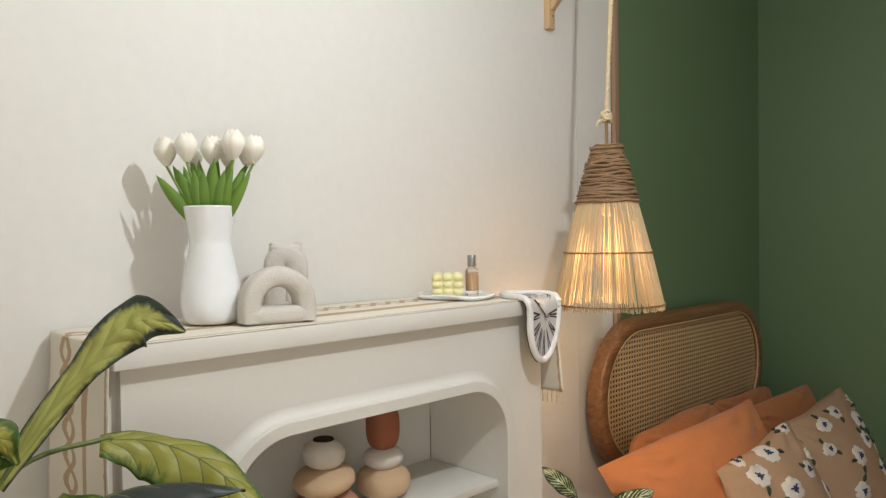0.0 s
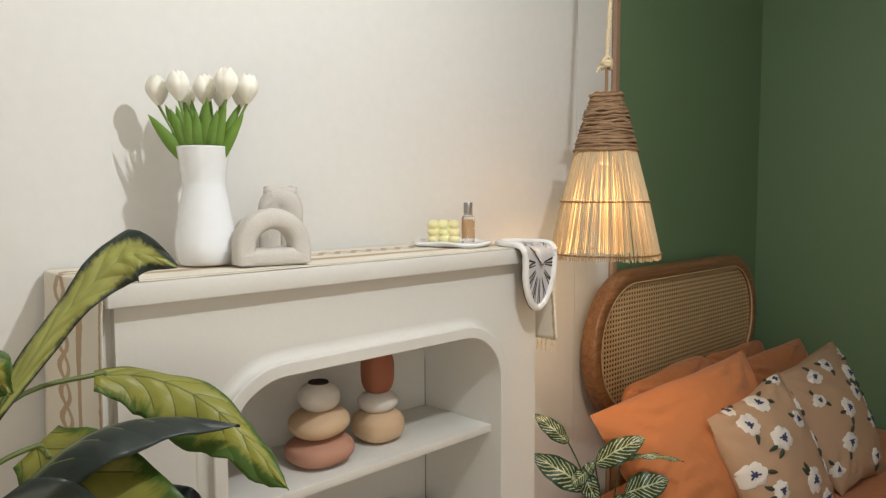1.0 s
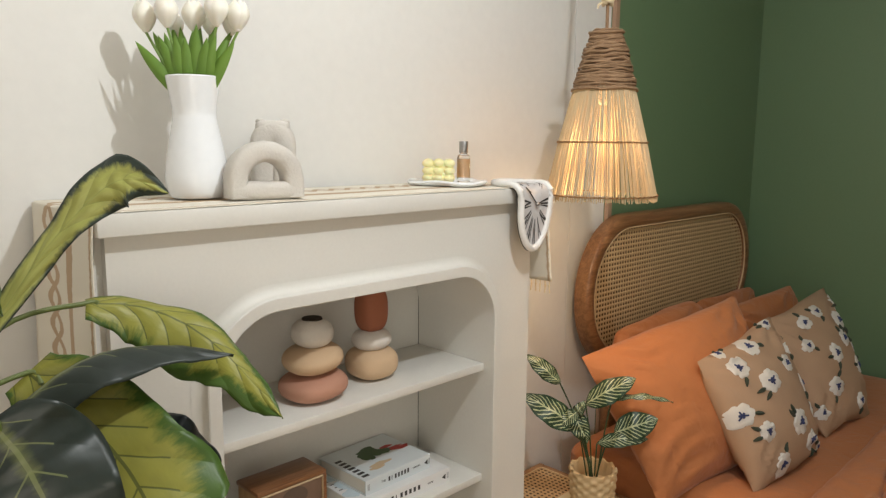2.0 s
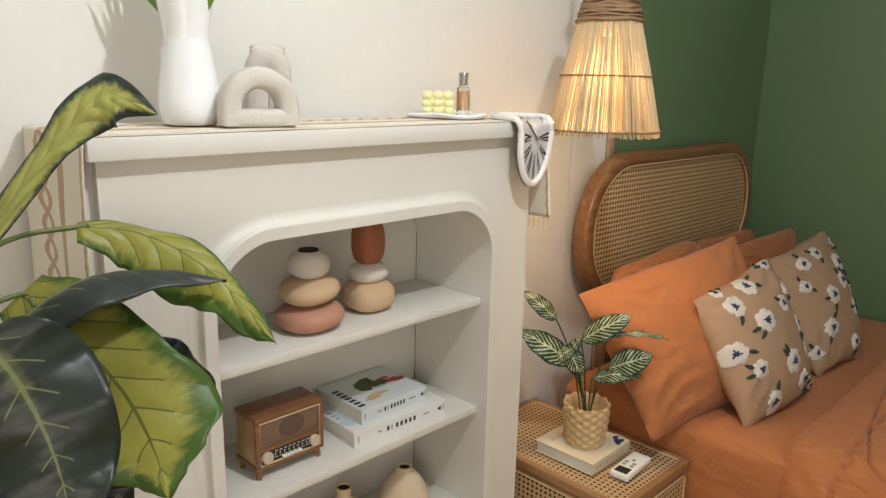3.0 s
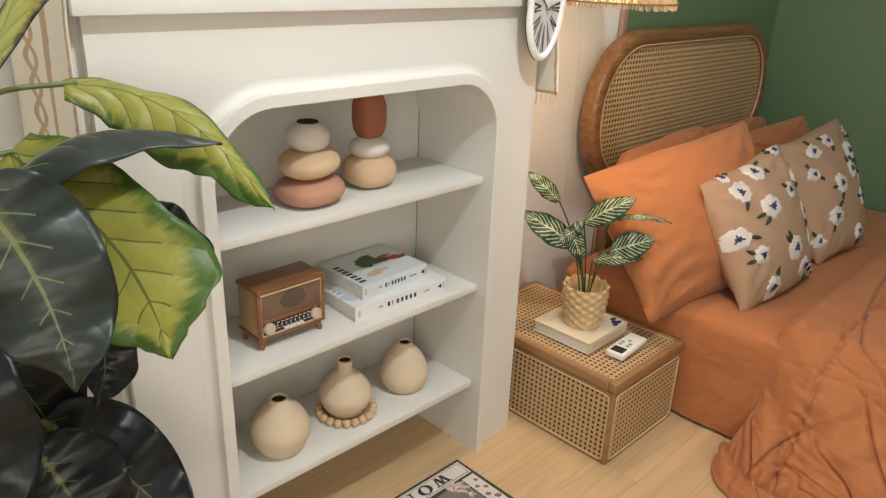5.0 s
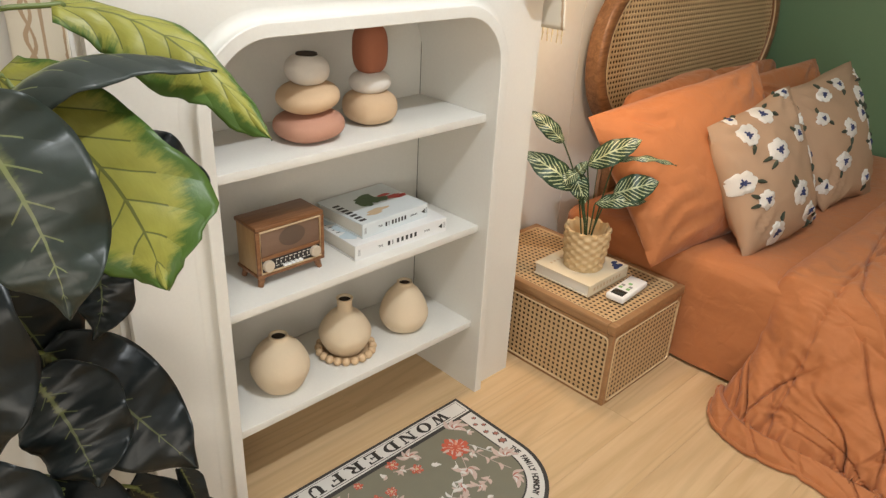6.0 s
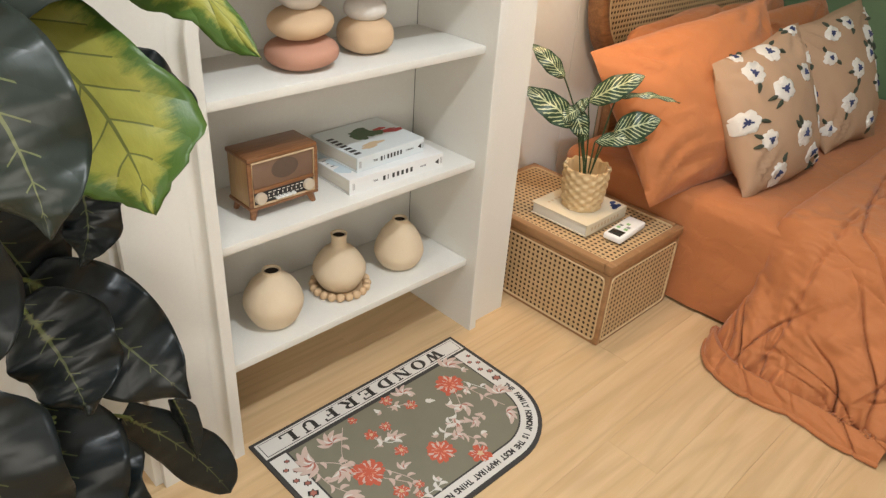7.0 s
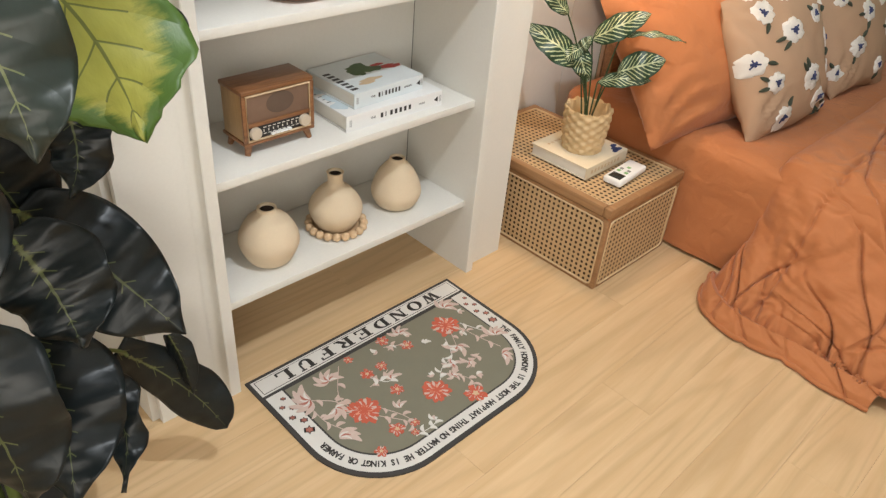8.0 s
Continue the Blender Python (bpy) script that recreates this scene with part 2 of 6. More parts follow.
def runner_material():
    """Cream cotton with a brown plaited chain and a solid brown stripe, laid along the cloth's length."""
    m, nt, p = nodes_of("runner_weave")
    tc = nt.nodes.new("ShaderNodeTexCoord")
    sep = nt.nodes.new("ShaderNodeSeparateXYZ")
    link(nt, tc.outputs["UV"], sep.inputs[0])
    u, v = sep.outputs[0], sep.outputs[1]
    wob = calc(nt, "MULTIPLY", calc(nt, "SUBTRACT", noise_tex(nt, tc.outputs["UV"], 90, 2), 0.5), 0.03)
    vv = calc(nt, "ADD", v, wob)

    def band(centre, half):
        return calc(nt, "LESS_THAN", calc(nt, "ABSOLUTE", calc(nt, "SUBTRACT", vv, centre)), half)

    wave = calc(nt, "MULTIPLY", calc(nt, "SINE", calc(nt, "MULTIPLY", u, 2 * math.pi / 0.085)), 0.075)
    one = calc(nt, "LESS_THAN", calc(nt, "ABSOLUTE", calc(nt, "SUBTRACT", calc(nt, "SUBTRACT", vv, 0.70), wave)), 0.034)
    two = calc(nt, "LESS_THAN", calc(nt, "ABSOLUTE", calc(nt, "ADD", calc(nt, "SUBTRACT", vv, 0.70), wave)), 0.034)
    brown = calc(nt, "MAXIMUM", calc(nt, "MAXIMUM", one, two), calc(nt, "MAXIMUM", band(0.36, 0.058), band(0.03, 0.012)))
    weave = noise_tex(nt, tc.outputs["UV"], 700, 2)
    cream = mix(nt, weave, (0.75, 0.69, 0.57), (0.83, 0.79, 0.69))
    tan = mix(nt, weave, (0.40, 0.26, 0.145), (0.56, 0.40, 0.25))
    link(nt, mix(nt, calc(nt, "MULTIPLY", brown, 0.9), cream, tan), p.inputs["Base Color"])
    p.inputs["Roughness"].default_value = 0.9
    bump(nt, p, calc(nt, "ADD", weave, calc(nt, "MULTIPLY", brown, 0.7)), 0.5, 0.0015)
    return m


RUNNER = runner_material()


def leaf_material(name, margin, heart, rib, spread, ragged, rough=0.4, reach=0.72, gloss=0.5, relief=0.5, soft=0.14, drift=0.0):
    """Variegated leaf: u runs along the midrib, v across (0.5 at the rib)."""
    m, nt, p = nodes_of(name)
    tc = nt.nodes.new("ShaderNodeTexCoord")
    sep = nt.nodes.new("ShaderNodeSeparateXYZ")
    link(nt, tc.outputs["UV"], sep.inputs[0])
    u, v = sep.outputs[0], sep.outputs[1]
    across = calc(nt, "MULTIPLY", calc(nt, "ABSOLUTE", calc(nt, "SUBTRACT", v, 0.5)), 2.0)
    mp = nt.nodes.new("ShaderNodeMapping")
    mp.inputs["Scale"].default_value = (26, 3, 1)
    link(nt, tc.outputs["UV"], mp.inputs["Vector"])
    jag = calc(nt, "MULTIPLY", calc(nt, "SUBTRACT", noise_tex(nt, mp.outputs["Vector"], 1.0, 4, 0.7), 0.5), ragged)
    edge = calc(nt, "ADD", calc(nt, "ADD", across, calc(nt, "MULTIPLY", calc(nt, "POWER", u, 3.0), 0.6)), jag)
    edge = calc(nt, "ADD", edge, calc(nt, "MULTIPLY", u, drift))
    inner = ramp(nt, edge, [(max(spread - soft, 0.0), (1, 1, 1)), (spread + soft, (0, 0, 0))])
    blot = noise_tex(nt, coords(nt, "UV", (5, 5, 1)), 1.5, 4)
    heartc = mix(nt, blot, heart, tuple(0.62 * c for c in heart))
    marginc = mix(nt, blot, margin, tuple(1.7 * c for c in margin))
    col = mix(nt, inner, marginc, heartc)
    # side veins leave the rib at an angle
    ph = calc(nt, "SUBTRACT", u, calc(nt, "MULTIPLY", across, 0.22))
    vein = calc(nt, "ABSOLUTE", calc(nt, "SINE", calc(nt, "MULTIPLY", ph, 22.0)))
    thin = calc(nt, "LESS_THAN", vein, 0.10)
    fade = calc(nt, "SUBTRACT", 1.12, u)
    mid = calc(nt, "LESS_THAN", across, calc(nt, "MULTIPLY", fade, 0.042))
    lines = calc(nt, "MAXIMUM", mid, calc(nt, "MULTIPLY", thin, calc(nt, "LESS_THAN", calc(nt, "ADD", across, calc(nt, "MULTIPLY", jag, 0.5)), calc(nt, "MULTIPLY", fade, reach * 1.25))))
    col = mix(nt, calc(nt, "MULTIPLY", lines, 0.75), col, rib)
    link(nt, col, p.inputs["Base Color"])
    p.inputs["Roughness"].default_value = rough
    p.inputs["Specular IOR Level"].default_value = gloss
    bump(nt, p, calc(nt, "ADD", calc(nt, "MULTIPLY", vein, 0.8), calc(nt, "MULTIPLY", blot, 0.6)), relief, 0.004)
    return m


LEAF_BRIGHT = leaf_material("variegated_leaf", (0.038, 0.075, 0.011), (0.30, 0.295, 0.052), (0.045, 0.06, 0.015), 0.80, 0.85, 0.42, 0.72, 0.34)
# dark green leaf, with shade from the upper foliage put into its colour
LEAF_SHADED = leaf_material("shaded_dark_leaf", (0.0042, 0.0066, 0.0072), (0.20, 0.20, 0.065), (0.10, 0.115, 0.045), 0.055, 0.40, 0.36, 0.26, 0.32, 0.13, 0.06, 0.12)
# paler copy for the dark leaves that catch more light
LEAF_DEEP = leaf_material("deep_green_leaf", (0.012, 0.018, 0.014), (0.13, 0.15, 0.045), (0.15, 0.17, 0.065), 0.11, 0.40, 0.40, 0.40, 0.40, 0.18, 0.12, 0.20)
LEAF_MIXED = leaf_material("dark_edged_leaf", (0.022, 0.032, 0.026), (0.42, 0.44, 0.12), (0.28, 0.32, 0.09), 0.80, 0.7, 0.42, 0.5, 0.36)


def calathea_material():
    m, nt, p = nodes_of("striped_leaf")
    tc = nt.nodes.new("ShaderNodeTexCoord")
    sep = nt.nodes.new("ShaderNodeSeparateXYZ")
    link(nt, tc.outputs["UV"], sep.inputs[0])
    u, v = sep.outputs[0], sep.outputs[1]
    across = calc(nt, "MULTIPLY", calc(nt, "ABSOLUTE", calc(nt, "SUBTRACT", v, 0.5)), 2.0)
    ph = calc(nt, "SUBTRACT", u, calc(nt, "MULTIPLY", across, 0.30))
    ph = calc(nt, "ADD", ph, calc(nt, "MULTIPLY", noise_tex(nt, tc.outputs["UV"], 9, 2), 0.05))
    stripe = calc(nt, "GREATER_THAN", calc(nt, "SINE", calc(nt, "MULTIPLY", ph, 62.0)), 0.62)
    stripe = calc(nt, "MULTIPLY", stripe, calc(nt, "LESS_THAN", across, 0.82))
    stripe = calc(nt, "MAXIMUM", stripe, calc(nt, "LESS_THAN", across, 0.06))
    link(nt, mix(nt, stripe, (0.012, 0.040, 0.016), (0.42, 0.46, 0.27)), p.inputs["Base Color"])
    p.inputs["Roughness"].default_value = 0.4
    bump(nt, p, stripe, 0.25, 0.001)
    return m


CALATHEA = calathea_material()
PLANT_STEM = surface("plant_stem", (0.09, 0.12, 0.03), (0.16, 0.2, 0.05), 30, 0.5)
DARK_STEM = surface("dark_stem", (0.02, 0.045, 0.015), (0.04, 0.07, 0.02), 30, 0.5)


# ---- mesh helpers ----
def part(name, bm, material, parent=None, label="", smooth=None):
    me = bpy.data.meshes.new(name)
    bmesh.ops.recalc_face_normals(bm, faces=bm.faces[:])
    if smooth is not None:
        for f in bm.faces:
            f.smooth = True
    bm.to_mesh(me)
    bm.free()
    if smooth is not None:
        me.set_sharp_from_angle(angle=radians(smooth))
    me.materials.append(material)
    ob = new(name, me)
    if parent is not None:
        ob.parent = parent
    if label:
        tagged(ob, label)
    return ob


def thing(name, m, label, category, group="", kind=""):
    ob = new(name)
    ob.empty_display_size = 0.05
    ob.matrix_basis = m
    return tagged(ob, label, category, group, kind)


def box(bm, x0, x1, y0, y1, z0, z1, bevel=0.0, seg=2, m=None):
    r = bmesh.ops.create_cube(bm, size=1.0)
    vs = r["verts"]
    for v in vs:
        v.co = Vector((x0 + (v.co.x + 0.5) * (x1 - x0), y0 + (v.co.y + 0.5) * (y1 - y0), z0 + (v.co.z + 0.5) * (z1 - z0)))
    if m is not None:
        bmesh.ops.transform(bm, matrix=m, verts=vs)
    if bevel:
        es = list({e for v in vs for e in v.link_edges})
        bmesh.ops.bevel(bm, geom=es, offset=bevel, segments=seg, affect="EDGES", profile=0.5)


def box_part(name, dims, material, parent=None, bevel=0.002, label="", m=None):
    bm = bmesh.new()
    box(bm, *dims, bevel, 2, m)
    return part(name, bm, material, parent, label, 40)


def lathe(bm, profile, seg=40, m=None, wobble=0.0):
    """profile: (radius, z) from bottom to top; radius 0 closes it."""
    rings = []
    for r, z in profile:
        if r <= 1e-6:
            v = bm.verts.new((0, 0, z))
            rings.append([v] * seg)
        else:
            rings.append([bm.verts.new((r * (1 + wobble * math.sin(3 * a + z * 40)) * math.cos(a), r * math.sin(a), z)) for a in (2 * math.pi * i / seg for i in range(seg))])
    for a, b in zip(rings, rings[1:]):
        for i in range(seg):
            j = (i + 1) % seg
            q = []
            for v in (a[i], a[j], b[j], b[i]):
                if v not in q:
                    q.append(v)
            if len(q) > 2:
                bm.faces.new(q)
    if m is not None:
        bmesh.ops.transform(bm, matrix=m, verts=list({v for ring in rings for v in ring}))


def smooth_profile(points, steps=5):
    """Catmull-Rom through (r, z) points."""
    out = []
    p = [points[0]] + list(points) + [points[-1]]
    for i in range(1, len(p) - 2):
        for k in range(steps):
            t = k / steps
            out.append(tuple(0.5 * (2 * p[i][c] + (p[i + 1][c] - p[i - 1][c]) * t + (2 * p[i - 1][c] - 5 * p[i][c] + 4 * p[i + 1][c] - p[i + 2][c]) * t * t
                                    + (3 * p[i][c] - p[i - 1][c] - 3 * p[i + 1][c] + p[i + 2][c]) * t ** 3) for c in (0, 1)))
    out.append(points[-1])
    return [(max(r, 0.0), z) for r, z in out]


def curve_points(points, steps=6):
    p = [Vector(q) for q in points]
    p = [2 * p[0] - p[1]] + p + [2 * p[-1] - p[-2]]
    out = []
    for i in range(1, len(p) - 2):
        for k in range(steps):
            t = k / steps
            out.append(0.5 * (2 * p[i] + (p[i + 1] - p[i - 1]) * t + (2 * p[i - 1] - 5 * p[i] + 4 * p[i + 1] - p[i + 2]) * t * t
                              + (3 * p[i] - p[i - 1] - 3 * p[i + 1] + p[i + 2]) * t ** 3))
    out.append(p[-2])
    return out


def tube(bm, pts, radius, seg=8, closed=False, taper=None):
    pts = [Vector(p) for p in pts]
    n = len(pts)
    rings = []
    up = Vector((0.13, 0.21, 0.97))
    for i, p in enumerate(pts):
        a = pts[(i - 1) % n] if closed or i else pts[0]
        b = pts[(i + 1) % n] if closed or i < n - 1 else pts[-1]
        d = (b - a).normalized()
        s = d.cross(up)
        if s.length < 0.05:
            s = d.cross(Vector((1, 0, 0)))
        s.normalize()
        w = s.cross(d)
        r = radius if taper is None else radius * taper(i / max(n - 1, 1))
        rings.append([bm.verts.new(p + r * (math.cos(t) * s + math.sin(t) * w)) for t in (2 * math.pi * k / seg for k in range(seg))])
    pairs = list(zip(rings, rings[1:])) + ([(rings[-1], rings[0])] if closed else [])
    for a, b in pairs:
        for k in range(seg):
            j = (k + 1) % seg
            bm.faces.new((a[k], a[j], b[j], b[k]))
    if not closed:
        bm.faces.new(rings[0])
        bm.faces.new(rings[-1])


def blob(bm, centre, radii, rot=None, seg=24, rings=14, power=1.0):
    r = bmesh.ops.create_uvsphere(bm, u_segments=seg, v_segments=rings, radius=1.0)
    for v in r["verts"]:
        c = v.co
        if power != 1.0:
            v.co = Vector([math.copysign(abs(x) ** power, x) for x in c])
        v.co = Vector((v.co.x * radii[0], v.co.y * radii[1], v.co.z * radii[2]))
    m = Matrix.Translation(centre) @ (rot if rot is not None else Matrix())
    bmesh.ops.transform(bm, matrix=m, verts=r["verts"])


def grid_mesh(bm, nu, nv, fn, closed=False):
    """A sheet of fn(i/nu, j/nv) points with a uv layer."""
    uv = bm.loops.layers.uv.verify()
    g = [[bm.verts.new(fn(i / nu, j / nv)) for j in range(nv + 1)] for i in range(nu + 1)]
    for i in range(nu):
        for j in range(nv):
            f = bm.faces.new((g[i][j], g[i + 1][j], g[i + 1][j + 1], g[i][j + 1]))
            for lp, (a, b) in zip(f.loops, ((i, j), (i + 1, j), (i + 1, j + 1), (i, j + 1))):
                lp[uv].uv = (a / nu, b / nv)
    return g


def prism(bm, outline, z0, z1, m=None):
    """outline: (x, y) loop, filled and raised from z0 to z1."""
    a = [bm.verts.new((x, y, z0)) for x, y in outline]
    b = [bm.verts.new((x, y, z1)) for x, y in outline]
    fs = [bm.faces.new(a), bm.faces.new(b)]
    n = len(outline)
    for i in range(n):
        fs.append(bm.faces.new((a[i], a[(i + 1) % n], b[(i + 1) % n], b[i])))
    bmesh.ops.triangulate(bm, faces=fs[:2])
    if m is not None:
        bmesh.ops.transform(bm, matrix=m, verts=a + b)


def lettering(name, text, size, m, material, parent, label="", depth=0.0004, spacing=1.0, align="CENTER", bold=0.0):
    cu = bpy.data.curves.new(name, "FONT")
    cu.body, cu.size, cu.extrude, cu.align_x, cu.align_y, cu.space_character = text, size, depth, align, "CENTER", spacing
    cu.resolution_u, cu.offset = 2, bold
    tmp = bpy.data.objects.new(name, cu)
    me = bpy.data.meshes.new_from_object(tmp)
    bpy.data.objects.remove(tmp)
    me.materials.clear()
    me.materials.append(material)
    ob = new(name, me)
    ob.parent, ob.matrix_basis = parent, m
    if label:
        tagged(ob, label)
    return ob


def arc(cx, cy, r, a0, a1, n):
    return [(cx + r * math.cos(radians(a0 + (a1 - a0) * i / n)), cy + r * math.sin(radians(a0 + (a1 - a0) * i / n))) for i in range(n + 1)]


# ---- structure ----
WY, EX, WX, SY, TOP = 0.27, 2.978, -1.5, -2.3, 2.45


def wall(name, dims, material, label):
    bm = bmesh.new()
    box(bm, *dims)
    return tagged(part(name, bm, material), label, "wall", kind="structure")


wall("wall_north", (WX, 1.5445, WY, WY + 0.1, 0, TOP), WALL_WHITE, "off-white painted wall behind the mantel shelf")
wall("wall_north_panel", (1.5475, 1.745, WY, WY + 0.1, 0, TOP), WALL_WHITE, "narrow off-white wall panel beside a thin joint")
wall("wall_north_backing", (1.53, 1.57, WY + 0.1, WY + 0.14, 0, TOP), BACKING, "dark backing behind the wall joint")
wall("wall_north_green", (1.745, EX, WY, WY + 0.1, 0, TOP), WALL_GREEN, "olive green painted wall behind the bed")
wall("wall_east", (EX, EX + 0.1, SY, WY + 0.1, 0, TOP), WALL_GREEN, "olive green painted side wall beside the bed")
wall("wall_west", (WX - 0.1, WX, SY, WY + 0.1, 0, TOP), WALL_WHITE, "plain off-white wall")
wall("wall_south", (WX - 0.1, EX + 0.1, SY - 0.1, SY, 0, TOP), WALL_WHITE, "plain off-white wall")
bm = bmesh.new()
box(bm, WX - 0.1, EX + 0.1, SY - 0.1, WY + 0.14, TOP, TOP + 0.1)
tagged(part("ceiling", bm, CEIL), "plain white ceiling", "ceiling", kind="structure")
bm = bmesh.new()
box(bm, 1.748, 1.772, WY - 0.016, WY, 0, TOP, 0.002)
tagged(part("trim", bm, TRIM_WOOD), "thin brown wooden strip between white and green wall", "trim", kind="structure")
bm = bmesh.new()
box(bm, WX - 0.1, EX + 0.1, SY - 0.1, WY + 0.14, -0.1, -0.004)
floor = tagged(part("floor", bm, BACKING), "light oak laminate floor with fine plank joints", "floor", kind="structure")


# ---- mantel shelf ----
IX0, IX1, ARCH, RAD, RIM = 0.168, 0.849, 0.985, 0.115, 0.024
BACK = 0.236


def arch_loop(d, n=14):
    """The opening's edge moved outward by d, from the foot on one side over the top to the other."""
    r = RAD + d
    left = [(IX0 - d, 0.0), (IX0 - d, ARCH - RAD)]
    top = arc(IX0 + RAD, ARCH - RAD, r, 180, 90, n)[1:] + arc(IX1 - RAD, ARCH - RAD, r, 90, 0, n)
    return left + top + [(IX1 + d, 0.0)]


mantel = thing("mantel_shelf", pose(0, 0, 0), "white fireplace-style mantel shelf unit with an arched opening", "shelf unit")
bm = bmesh.new()
outline = [(0.005, 0.0), (0.005, 1.137), (1.0, 1.137), (1.0, 0.0)] + arch_loop(RIM + 0.012)[::-1]
prism(bm, [(x, -z) for x, z in outline], 0, 0.016, pose(0, 0.016, 0, 90, 0, 0) @ Matrix.Diagonal((1, -1, 1, 1)))
part("fascia", bm, PAINT_WHITE, mantel)
bm = bmesh.new()
prof = [(0.0, BACK - 0.0009), (0.0, -0.0205), (0.0012, -0.022), (RIM - 0.002, -0.022), (RIM, -0.0205)]
prof += [(RIM + 0.020 * (1 - math.cos(radians(a))), -0.0008 - 0.0155 * (1 - math.sin(radians(a)))) for a in (0, 15, 30, 45, 60, 75, 90)]
rows = [[bm.verts.new((x, y, z)) for x, z in arch_loop(d)] for d, y in prof]
for a, b in zip(rows, rows[1:]):
    for i in range(len(a) - 1):
        bm.faces.new((a[i], a[i + 1], b[i + 1], b[i]))
part("arch_frame", bm, PAINT_WHITE, mantel, smooth=30)
box_part("top_slab", (-0.012, 1.022, -0.024, WY - 0.002, 1.137, 1.171), PAINT_WHITE, mantel, 0.0025)
box_part("side_panel", (-0.0095, 0.0158, 0.0165, WY - 0.003, 0.0, 1.1368), PAINT_WHITE, mantel, 0.001)
box_part("side_panel", (0.985, 1.0, 0.0165, WY - 0.003, 0.0, 1.1368), PAINT_WHITE, mantel, 0.001)
box_part("back_panel", (IX0 - 0.02, IX1 - 0.0007, BACK, BACK + 0.006, 0.0, 1.1), PAINT_WHITE, mantel, 0.0008)
# added strip, coloured dark as the shade between back and side
box_part("backing_strip", (IX1 - 0.03, IX1 + 0.03, BACK + 0.0085, BACK + 0.0125, 0.0, 1.1), BACKING, mantel, 0.0, "dark strip standing for the shade in the gap")
S1, S2, S3 = 0.7615, 0.4855, 0.2115
for top in (S1, S2, S3):
    box_part("shelf", (IX0 + 0.0005, IX1 - 0.0005, 0.010, BACK - 0.001, top - 0.018, top), PAINT_WHITE, mantel, 0.0015)

# ---- runner cloth ----
TZ = 1.171


def runner_cloth():
    t = thing("table_runner", pose(0.5, 0.12, TZ), "cream woven table runner with brown chain and stripe over the mantel", "table runner")
    left, right, y0, y1 = 0.30, 0.235, -0.0205, 0.255
    total = left + 1.04 + right

    def at(u, v):
        s, y = u * total, y0 + v * (y1 - y0)
        r = 0.006
        lift = 0.0012 + 0.0008 * noise.noise((s * 9, y * 14, 1.0))
        if s < left:
            h = left - s
            x = -0.0155 - 0.010 * (h / left) * (0.6 + math.sin(y * 23 + 1)) - 0.003 * noise.noise((h * 12, y * 12, 3))
            z = TZ - h
            if h < r:
                z = TZ - h * h / (2 * r) + 0.0015
            return Vector((x, y + 0.006 * h / left * math.sin(h * 20), z)) - Vector((0.5, 0.12, TZ))
        if s > left + 1.04:
            h = s - left - 1.04
            x = 1.0265 + 0.022 * (h / right) ** 0.8 * (0.5 + 0.5 * math.cos((y - y0) * 16)) + 0.003 * noise.noise((h * 12, y * 12, 5))
            return Vector((x, y - 0.012 * h / right, TZ - h + (0.0015 if h < r else 0))) - Vector((0.5, 0.12, TZ))
        return Vector((-0.0155 + (s - left) * 1.0405 / 1.04, y, TZ + lift)) - Vector((0.5, 0.12, TZ))

    bm = bmesh.new()
    grid_mesh(bm, 150, 30, at)
    uv = bm.loops.layers.uv.verify()
    for f in bm.faces:
        for lp in f.loops:
            lp[uv].uv.x *= total
    ob = part("cloth", bm, RUNNER, t, smooth=60)
    sol = ob.modifiers.new("thickness", "SOLIDIFY")
    sol.thickness, sol.offset = 0.0016, 1.0
    # knotted fringe at the ends
    for end, n in ((1.0, 20), (0.0, 20)):
        bm = bmesh.new()
        for i in range(n):
            p = at(end, (i + 0.5) / n)
            q = [p, p + Vector((0.001, 0.002 * random.uniform(-1, 1), -0.012)), p + Vector((0.002 * random.uniform(-1, 1), 0.004 * random.uniform(-1, 1), -0.03))]
            tube(bm, q, 0.0017, 5)
            blob(bm, q[1], (0.003, 0.003, 0.003), None, 6, 4)
        part("fringe", bm, ROPE, t, "cream knotted fringe")
    return t


runner_cloth()


# ---- vase and tulips ----
VX, VY, VZ = 0.211, 0.121, TZ + 0.005


def flower_vase():
    t = thing("flower_vase", pose(VX, VY, VZ), "tall glossy white waisted ceramic vase holding tulips", "vase")
    out = smooth_profile([(0.0, 0.0), (0.034, 0.0), (0.046, 0.004), (0.0525, 0.028), (0.0515, 0.055), (0.044, 0.098), (0.0375, 0.133), (0.0365, 0.148), (0.0395, 0.17), (0.0445, 0.2), (0.0455, 0.2065)], 5)
    inn = [(0.0435, 0.2065), (0.0425, 0.2), (0.037, 0.17), (0.034, 0.148), (0.035, 0.133), (0.04, 0.1), (0.0, 0.09)]
    bm = bmesh.new()
    lathe(bm, out + inn, 56)
    part("body", bm, CERAMIC, t, smooth=60)
    bm = bmesh.new()
    lathe(bm, [(0.0432, 0.2055), (0.0432, 0.2072), (0.0442, 0.2080), (0.0454, 0.2074), (0.0458, 0.2055)], 56)
    part("rim", bm, CERAMIC, t, smooth=60)


flower_vase()


